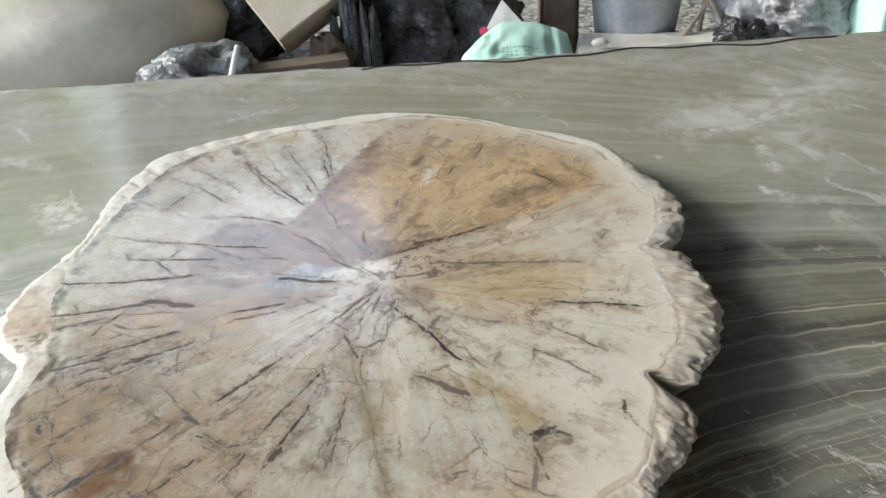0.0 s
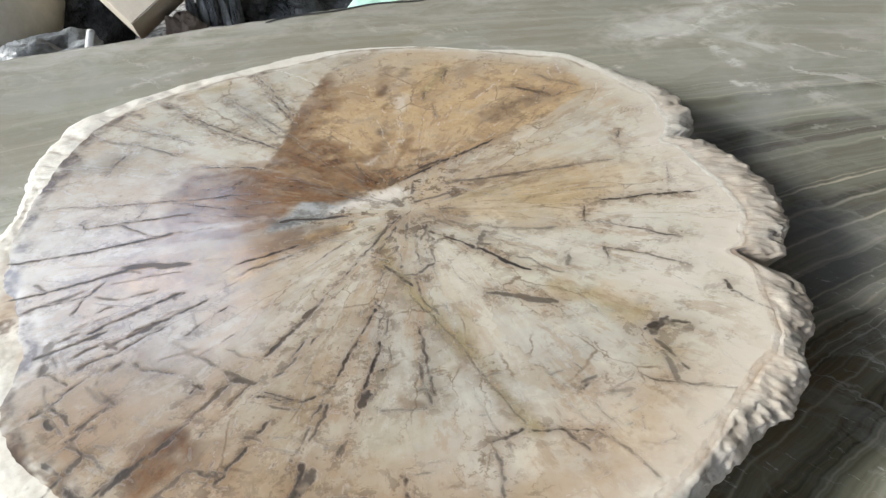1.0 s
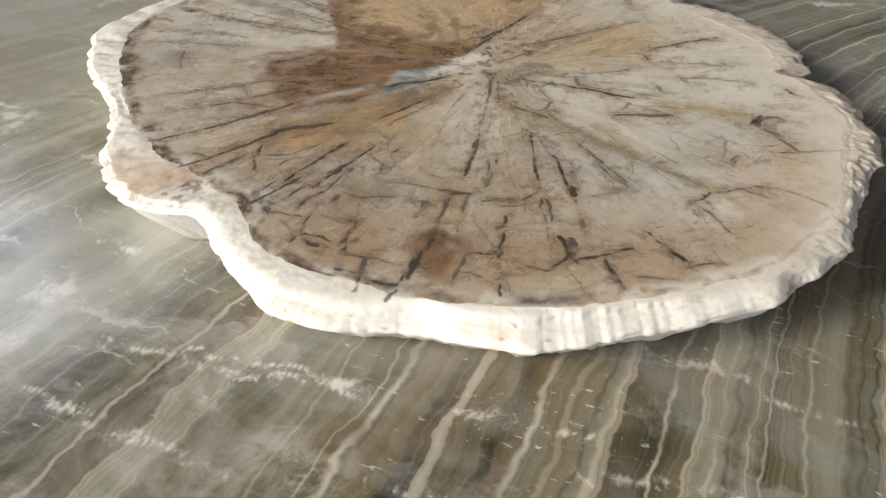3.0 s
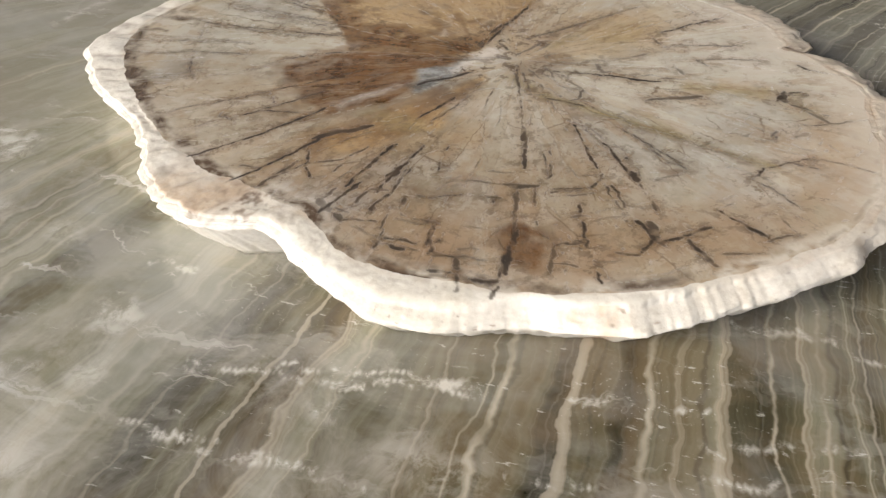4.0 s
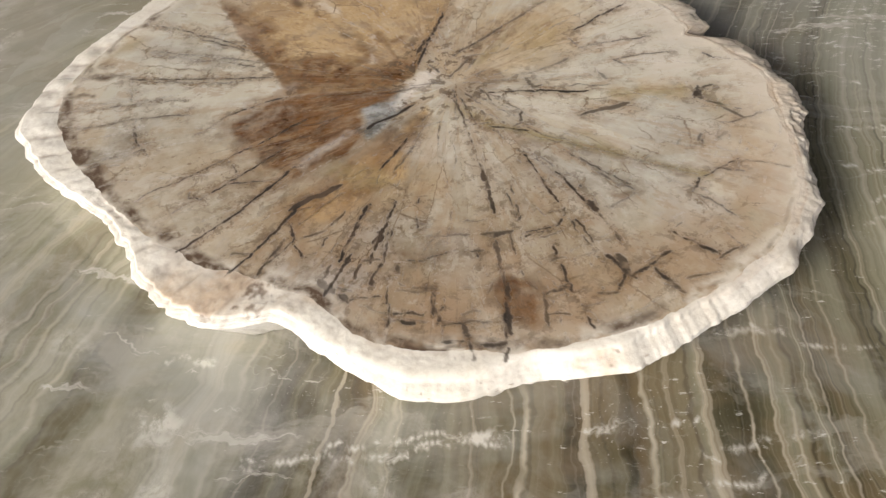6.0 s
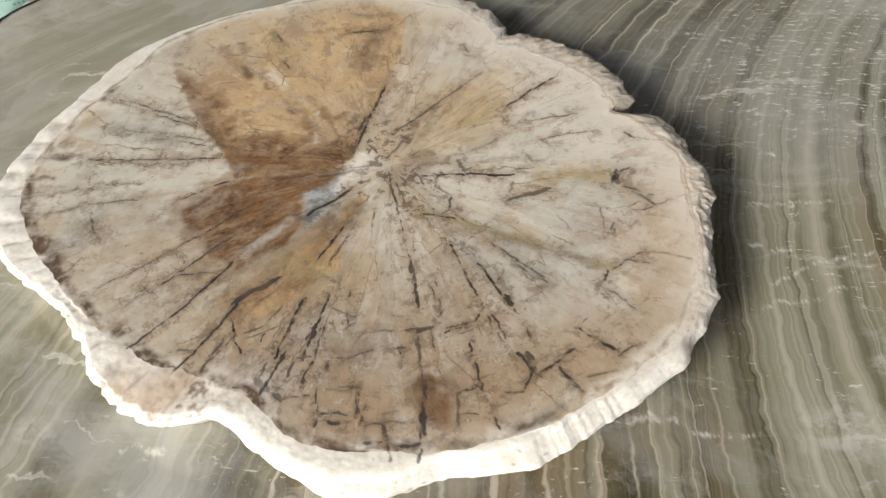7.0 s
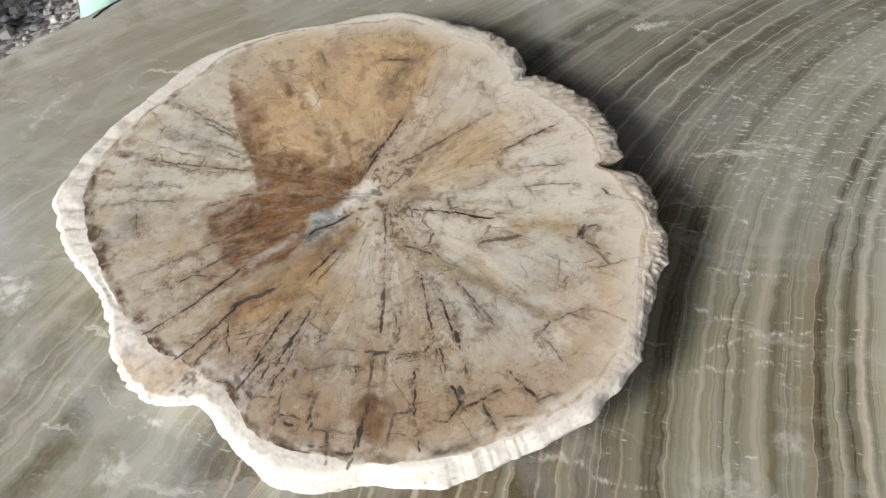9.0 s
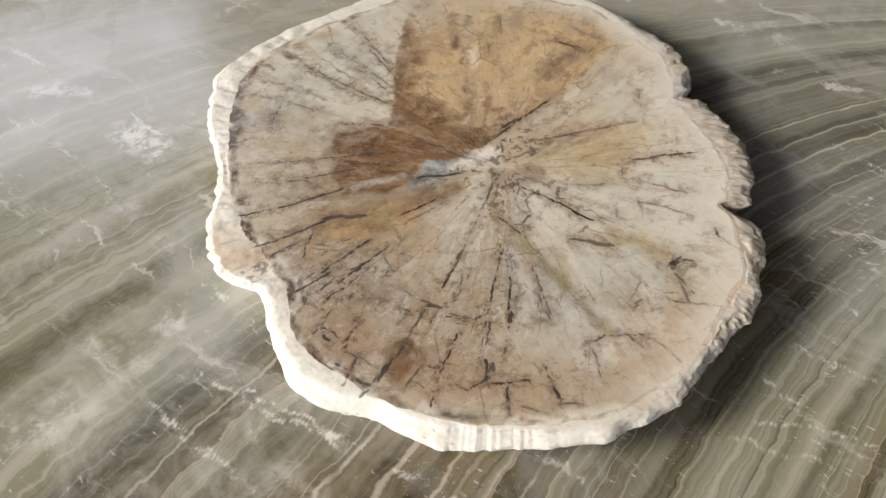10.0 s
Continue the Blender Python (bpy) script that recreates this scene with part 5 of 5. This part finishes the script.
# ---- on the slab's far edge ----
pts = [(-0.10 + 0.72 * i / 40, 1.376 + 0.034 * i / 40 + 0.008 * math.sin(i * 0.33) + 0.005 * math.sin(i * 0.9), 0.0014) for i in range(41)]
tagged(part("cable", tube(pts, 0.0012, 6), RUBBER, smooth=True), "thin black cable lying along the slab's edge", "cable")

# ---- clutter on the ground beyond the slab ----
def on_ground(x, y, turn=0.0, z=0.0):
    return pose(x, y, GROUND + z, 0, 0, turn)


def bag(x, y, size, seed, material, label, folds=0.22, turn=0.0, name="plastic_bag", category="bag"):
    ob = part(name, lump(size, seed, 0.08, folds, 6), material, smooth=True)
    ob.matrix_world = on_ground(x, y, turn)
    return tagged(ob, label, category)


ob = part("boulder", lump((0.51, 0.37, 0.21), 2.3, 0.05, 0, 4, 1.2), BOULDER, smooth=True)
ob.matrix_world = on_ground(-1.106, 2.586)
tagged(ob, "large smooth buff boulder on the concrete", "boulder")
bag(-0.615, 2.215, (0.205, 0.14, 0.116), 4.1, GREY_PLASTIC, "crumpled grey plastic bag on the ground")
black = bag(-0.049, 2.478, (0.251, 0.13, 0.195), 7.7, BLACK_PLASTIC, "creased shiny black plastic bag on the ground", 0.28)
for k in range(5):
    fold = lump((0.017, 0.02, 0.125 + 0.012 * (k % 3)), 2.2 + 1.7 * k, 0.10, 0.25, 4)
    bmesh.ops.translate(fold, vec=(-0.235 + 0.026 * k, -0.118 + 0.012 * (k % 2), 0.02), verts=fold.verts)
    part("pleat", fold, GREY_PLASTIC if k % 2 else BLACK_PLASTIC, black, "gathered shiny fold", True)
bag(-0.605, 2.646, (0.205, 0.112, 0.223), 6.6, BLACK_PLASTIC, "dull dark plastic bag behind the rubbish", 0.16)
bag(0.948, 2.461, (0.205, 0.149, 0.14), 9.2, SILVER_PLASTIC, "crumpled silvery and dark plastic bag", 0.24)
bag(0.816, 2.386, (0.112, 0.093, 0.084), 3.2, BLACK_PLASTIC, "small crumpled black plastic bag", 0.26)
bag(-0.309, 2.356, (0.07, 0.074, 0.102), 5.9, SACK, "small brown sack slumped on the ground", 0.05, name="sack", category="sack")

stick = part("stick", tube([(-0.562, 2.098, GROUND), (-0.518, 2.078, -0.28), (-0.468, 2.059, -0.165)], 0.008, 8), WHITE_FILM, smooth=True)
tagged(stick, "short white stick leaning on a grey bag", "stick")


def carton():
    root = thing("cardboard_box", pose(-0.419, 2.280, -0.224) @ pose(0, 0, 0, -38, 0, 0) @ pose(0, 0, 0, 0, -36, 0), "dusty beige cardboard box tipped against the rubbish", "box")
    part("body", box((0.25, 0.11, 0.29), (0.125, 0.055, 0.145), 0.003), CARD, root)
    part("flap", box((0.23, 0.055, 0.004), (0.125, 0.028, 0.294), 0.001), CARD, root)
    return root


carton()
for i, (x, y, turn, z) in enumerate(((-0.393, 2.242, 14, 0.10), (-0.338, 2.227, -8, 0.055), (-0.374, 2.260, 3, 0.015))):
    ob = part("plank", box((0.30, 0.07, 0.028), (0, 0, 0.014), 0.003), BOARD)
    ob.matrix_world = on_ground(x, y, turn, z)
    tagged(ob, "short weathered plank in a loose heap", "plank", "planks in the heap")


def wrapper():
    """A soft mint packet, wider than high, with rows of print too small to read."""
    root = thing("mint_packet", pose(0.134, 1.997, -0.395, 38, 3, -4), "crumpled mint-green printed plastic packet", "packet")
    w, h, k = 0.34, 0.30, 26
    verts, faces = [], []
    for side in (1, -1):
        for j in range(k + 1):
            for i in range(k + 1):
                u, v = i / k * 2 - 1, j / k * 2 - 1
                swell = 0.030 * (1 - u ** 4) * (1 - v ** 4)
                crease = 0.006 * noise.noise(Vector((u * 2.3, v * 2.3, 3.0 + side))) + (0.009 * noise.noise(Vector((u * 5.0, v * 5.0, 7.0))) + 0.006 * abs(noise.noise(Vector((u * 9.0, v * 7.0, 2.0))))) * (1 - u ** 4) * (1 - v ** 4)
                rim = 1 - 0.10 * u ** 4 - 0.12 * max(0, v) * u * u
                if v > -0.6 and u < 0.1:
                    rim *= 1 - 0.55 * ((0.1 - u) / 1.1) ** 1.4 * min(1, (v + 0.6) / 0.8)
                groove = 0.010 * math.exp(-((u - 0.66 - 0.05 * v * v) / 0.035) ** 2) * (side > 0)
                verts.append(((u if u > 0 else (1.05 - 0.43 * min(1, (v + 1) / 1.1)) * u) * w / 2 * (1 - 0.10 * v * v), v * h / 2 * rim, side * (swell + 0.001) + crease + 0.032 - groove))
    m = (k + 1) ** 2
    for s in range(2):
        for j in range(k):
            for i in range(k):
                a = s * m + j * (k + 1) + i
                q = (a, a + 1, a + k + 2, a + k + 1)
                faces.append(q if s == 0 else q[::-1])
    film = mesh_object("film", [(p[0], p[1] + h / 2, p[2]) for p in verts], faces, MINT, root)
    # rows of print too small to read, laid on the swell of the film
    rnd = random.Random(4)
    verts, faces = [], []
    for r in range(17):
        v, u = -0.86 + 0.075 * r, -0.10
        while u < 0.56:
            long = rnd.uniform(0.02, 0.06)
            if rnd.random() < 0.85:
                i = len(verts)
                for du, dv in ((0, 0), (long, 0), (long, 0.022), (0, 0.022)):
                    p, q = u + du, v + dv
                    rim = 1 - 0.10 * p ** 4 - 0.12 * max(0, q) * p * p
                    if q > -0.6 and p < 0.1:
                        rim *= 1 - 0.55 * ((0.1 - p) / 1.1) ** 1.4 * min(1, (q + 0.6) / 0.8)
                    wide = 1 if p > 0 else 1.05 - 0.43 * min(1, (q + 1) / 1.1)
                    top = 0.030 * (1 - p ** 4) * (1 - q ** 4) + 0.001 + 0.006 * noise.noise(Vector((p * 2.3, q * 2.3, 4.0))) + 0.032 + (0.009 * noise.noise(Vector((p * 5.0, q * 5.0, 7.0))) + 0.006 * abs(noise.noise(Vector((p * 9.0, q * 7.0, 2.0))))) * (1 - p ** 4) * (1 - q ** 4) + 0.001
                    verts.append((p * wide * w / 2 * (1 - 0.10 * q * q), q * h / 2 * rim + h / 2, top + 0.0012))
                faces.append((i, i + 1, i + 2, i + 3))
            u += long + 0.025
    mesh_object("print", verts, faces, MINT_DARK, film, "rows of tiny teal print", smooth=False)
    return root


wrapper()


def white_packet():
    """A flat packet under the mint one, its free corner sticking out at the top."""
    root = thing("white_packet", pose(0.134, 1.998, -0.399, 38, 3, -4), "white plastic packet with a red dot", "packet")
    low_l, low_r, top_r, top_l = Vector((-0.166, 0.022, 0)), Vector((0.06, 0.02, 0)), Vector((0.045, 0.33, 0)), Vector((-0.010, 0.400, 0))
    k = 20
    verts, faces = [], []
    for side in (1, -1):
        for j in range(k + 1):
            for i in range(k + 1):
                u, v = i / k, j / k
                p = low_l.lerp(low_r, u).lerp(top_l.lerp(top_r, u), v)
                puff = side * (0.0006 + 0.008 * (u * (1 - u) * v * (1 - v)) ** 0.5)
                verts.append((p.x, p.y, -0.012 + puff + 0.003 * noise.noise(Vector((u * 3, v * 3, 2.0)))))
    m = (k + 1) ** 2
    for q in range(2):
        for j in range(k):
            for i in range(k):
                a = q * m + j * (k + 1) + i
                f = (a, a + 1, a + k + 2, a + k + 1)
                faces.append(f if q == 0 else f[::-1])
    film = mesh_object("film", verts, faces, WHITE_FILM, root)
    bm = bmesh.new()
    bmesh.ops.create_cone(bm, cap_ends=True, segments=24, radius1=0.011, radius2=0.011, depth=0.006)
    bmesh.ops.translate(bm, vec=(-0.052, 0.300, -0.008), verts=bm.verts)
    part("red_dot", bm, RED_PRINT, film, "small red printed dot")
    return root


white_packet()
# a plain upright stands in for a rounded brown lump lying there
tagged(part("brown_upright", box((0.11, 0.10, 2.0), (0.333, 2.582, GROUND + 1.0), 0.012), SACK), "squared brown upright in place of a rounded lump behind the rubbish", "post")


def pail():
    root = thing("bucket", on_ground(0.559, 2.594, 0), "dusty blue-grey plastic bucket", "bucket")
    bm = bmesh.new()
    prof = [(0.0, 0.09), (0.105, 0.09), (0.112, 0.10), (0.14, 0.36), (0.148, 0.362), (0.148, 0.372), (0.136, 0.372), (0.108, 0.11), (0.0, 0.105)]
    seg = 40
    loops = [[bm.verts.new((r * math.cos(a * math.tau / seg), r * math.sin(a * math.tau / seg), z)) for a in range(seg)] for r, z in prof[1:-1]]
    for l0, l1 in zip(loops, loops[1:]):
        for a in range(seg):
            bm.faces.new((l0[a], l0[(a + 1) % seg], l1[(a + 1) % seg], l1[a]))
    bm.faces.new(loops[0][::-1])
    bm.faces.new(loops[-1])
    bmesh.ops.translate(bm, vec=(0, 0, -0.09), verts=bm.verts)
    part("body", bm, BUCKET, root, smooth=True)
    arc = [(0.146 * math.cos(a), 0.02 - 0.05 * math.sin(a), 0.265 - 0.11 * math.sin(a)) for a in np.linspace(0, math.pi, 15)]
    part("handle", tube(arc, 0.003, 6), TWIG, root, "thin wire handle", True)
    return root


pail()


def offcut(x, y, size, turn, z, seed, label, material=STONE):
    bm = box(size, (0, 0, size[2] / 2), 0)
    bmesh.ops.subdivide_edges(bm, edges=bm.edges[:], cuts=9, use_grid_fill=True)
    for v in bm.verts:
        d = noise.noise_vector(v.co * 9 + Vector((seed, 0, 0)))
        edge = max(abs(v.co.x) / size[0], abs(v.co.y) / size[1]) * 2
        v.co.x += d.x * 0.03 * edge ** 3
        v.co.y += d.y * 0.03 * edge ** 3
        v.co.z += d.z * 0.008 * (v.co.z > 0.01)
    ob = part("stone_offcut", bm, material)
    ob.matrix_world = on_ground(x, y, turn, z)
    return tagged(ob, label, "stone offcut", "offcuts beyond the slab")


offcut(0.566, 2.374, (0.391, 0.242, 0.079), -6, 0, 3.3, "flat pale grey stone offcut with broken edges")
offcut(0.757, 2.418, (0.186, 0.167, 0.065), 20, 0, 8.8, "small pale stone offcut with broken edges")
ob = part("pebble", lump((0.024, 0.016, 0.012), 1.4, 0.08, 0, 3), WHITE_FILM, smooth=True)
ob.matrix_world = on_ground(0.423, 2.367, 0, 0.086)
tagged(ob, "small white pebble on a stone offcut", "pebble")

for i, (a, b) in enumerate((((0.659, 2.447, GROUND + 0.07), (0.849, 2.508, -0.10)), ((0.794, 2.437, GROUND + 0.07), (0.676, 2.516, -0.08)), ((0.716, 2.484, GROUND + 0.07), (0.752, 2.537, -0.02)))):
    mid = tuple((p + q) / 2 + 0.012 * (-1) ** i for p, q in zip(a, b))
    tagged(part("twig", tube([a, mid, b], 0.007, 7, 0.6), TWIG, smooth=True), "dry broken stick in the rubbish", "stick", "sticks in the rubbish")


def mint_carton():
    root = thing("mint_carton", on_ground(1.185, 2.318, 8), "pale mint carton with unreadable print", "box")
    body = part("body", box((0.20, 0.16, 0.30), (0, 0, 0.15), 0.003), MINT, root)
    for k in range(4):
        part("print_bar", box((0.02, 0.002, 0.03), (-0.055 + 0.035 * k, -0.081, 0.20), 0), MINT_DARK, body)
    return root


mint_carton()


# ---- trees beyond the wall, seen in the polish ----
def tree(x, y, height, seed):
    rnd = random.Random(seed)
    root = thing("tree", on_ground(x, y, rnd.uniform(0, 360)), "leafy green tree beyond the workshop wall", "tree", "trees beyond the wall")
    part("trunk", tube([(0, 0, 0), (0.08, 0.03, height * 0.35), (-0.05, 0.1, height * 0.7)], 0.13, 10, 0.5), TRUNK, root, smooth=True)
    for k in range(5):
        a = k * 1.3 + rnd.random()
        part("limb", tube([(0, 0.05, height * 0.4), (0.5 * math.cos(a), 0.5 * math.sin(a), height * 0.62), (1.0 * math.cos(a), 1.0 * math.sin(a), height * 0.8)], 0.06, 7, 0.35), TRUNK, root, smooth=True)
    verts, faces = [], []
    hubs = [(rnd.gauss(0, 0.75), rnd.gauss(0, 0.75), height * rnd.uniform(0.26, 1.0), rnd.uniform(0.3, 0.6)) for _ in range(34)]
    for _ in range(1050):
        hx, hy, hz, hr = rnd.choice(hubs)
        c = Vector((hx + rnd.gauss(0, hr * 0.5), hy + rnd.gauss(0, hr * 0.5), hz + rnd.gauss(0, hr * 0.45)))
        u = Vector((rnd.gauss(0, 1), rnd.gauss(0, 1), rnd.gauss(0, 0.6))).normalized()
        w = u.orthogonal().normalized()
        s = rnd.uniform(0.06, 0.13)
        i = len(verts)
        verts += [tuple(c - u * s), tuple(c + w * s * 0.45), tuple(c + u * s), tuple(c - w * s * 0.45)]
        faces.append((i, i + 1, i + 2, i + 3))
    mesh_object("crown", verts, faces, LEAF, root, smooth=False)
    return root


for x, y, hgt, sd in ((-4.1, 8.0, 5.0, 1), (-5.1, 8.4, 6.0, 2), (-6.3, 8.8, 6.6, 3), (-5.0, 9.8, 6.8, 4), (-9.5, 3.5, 4.2, 5)):
    tree(x, y, hgt, sd)


def gravel():
    """Loose chips on the yard floor behind the slab."""
    rnd = random.Random(8)
    verts, faces = [], []
    for _ in range(900):
        x, y, r = rnd.uniform(-0.55, 0.75), rnd.uniform(1.5, 2.75), rnd.uniform(0.004, 0.012) * rnd.choice((1, 1, 1, 1.9))
        i = len(verts)
        for k in range(5):
            a = k * math.tau / 5 + rnd.uniform(-0.4, 0.4)
            verts.append((x + r * math.cos(a), y + r * math.sin(a), GROUND - 0.001))
        for k in range(5):
            a = k * math.tau / 5 + rnd.uniform(-0.4, 0.4)
            verts.append((x + 0.65 * r * math.cos(a), y + 0.65 * r * math.sin(a), GROUND + r * rnd.uniform(0.5, 1.0)))
        faces += [(i + k, i + (k + 1) % 5, i + 5 + (k + 1) % 5, i + 5 + k) for k in range(5)]
        faces.append(tuple(range(i + 5, i + 10)))
    ob = mesh_object("gravel", verts, faces, STONE, smooth=False)
    return tagged(ob, "loose pale stone chips scattered on the yard floor", "gravel", kind="stuff")


gravel()
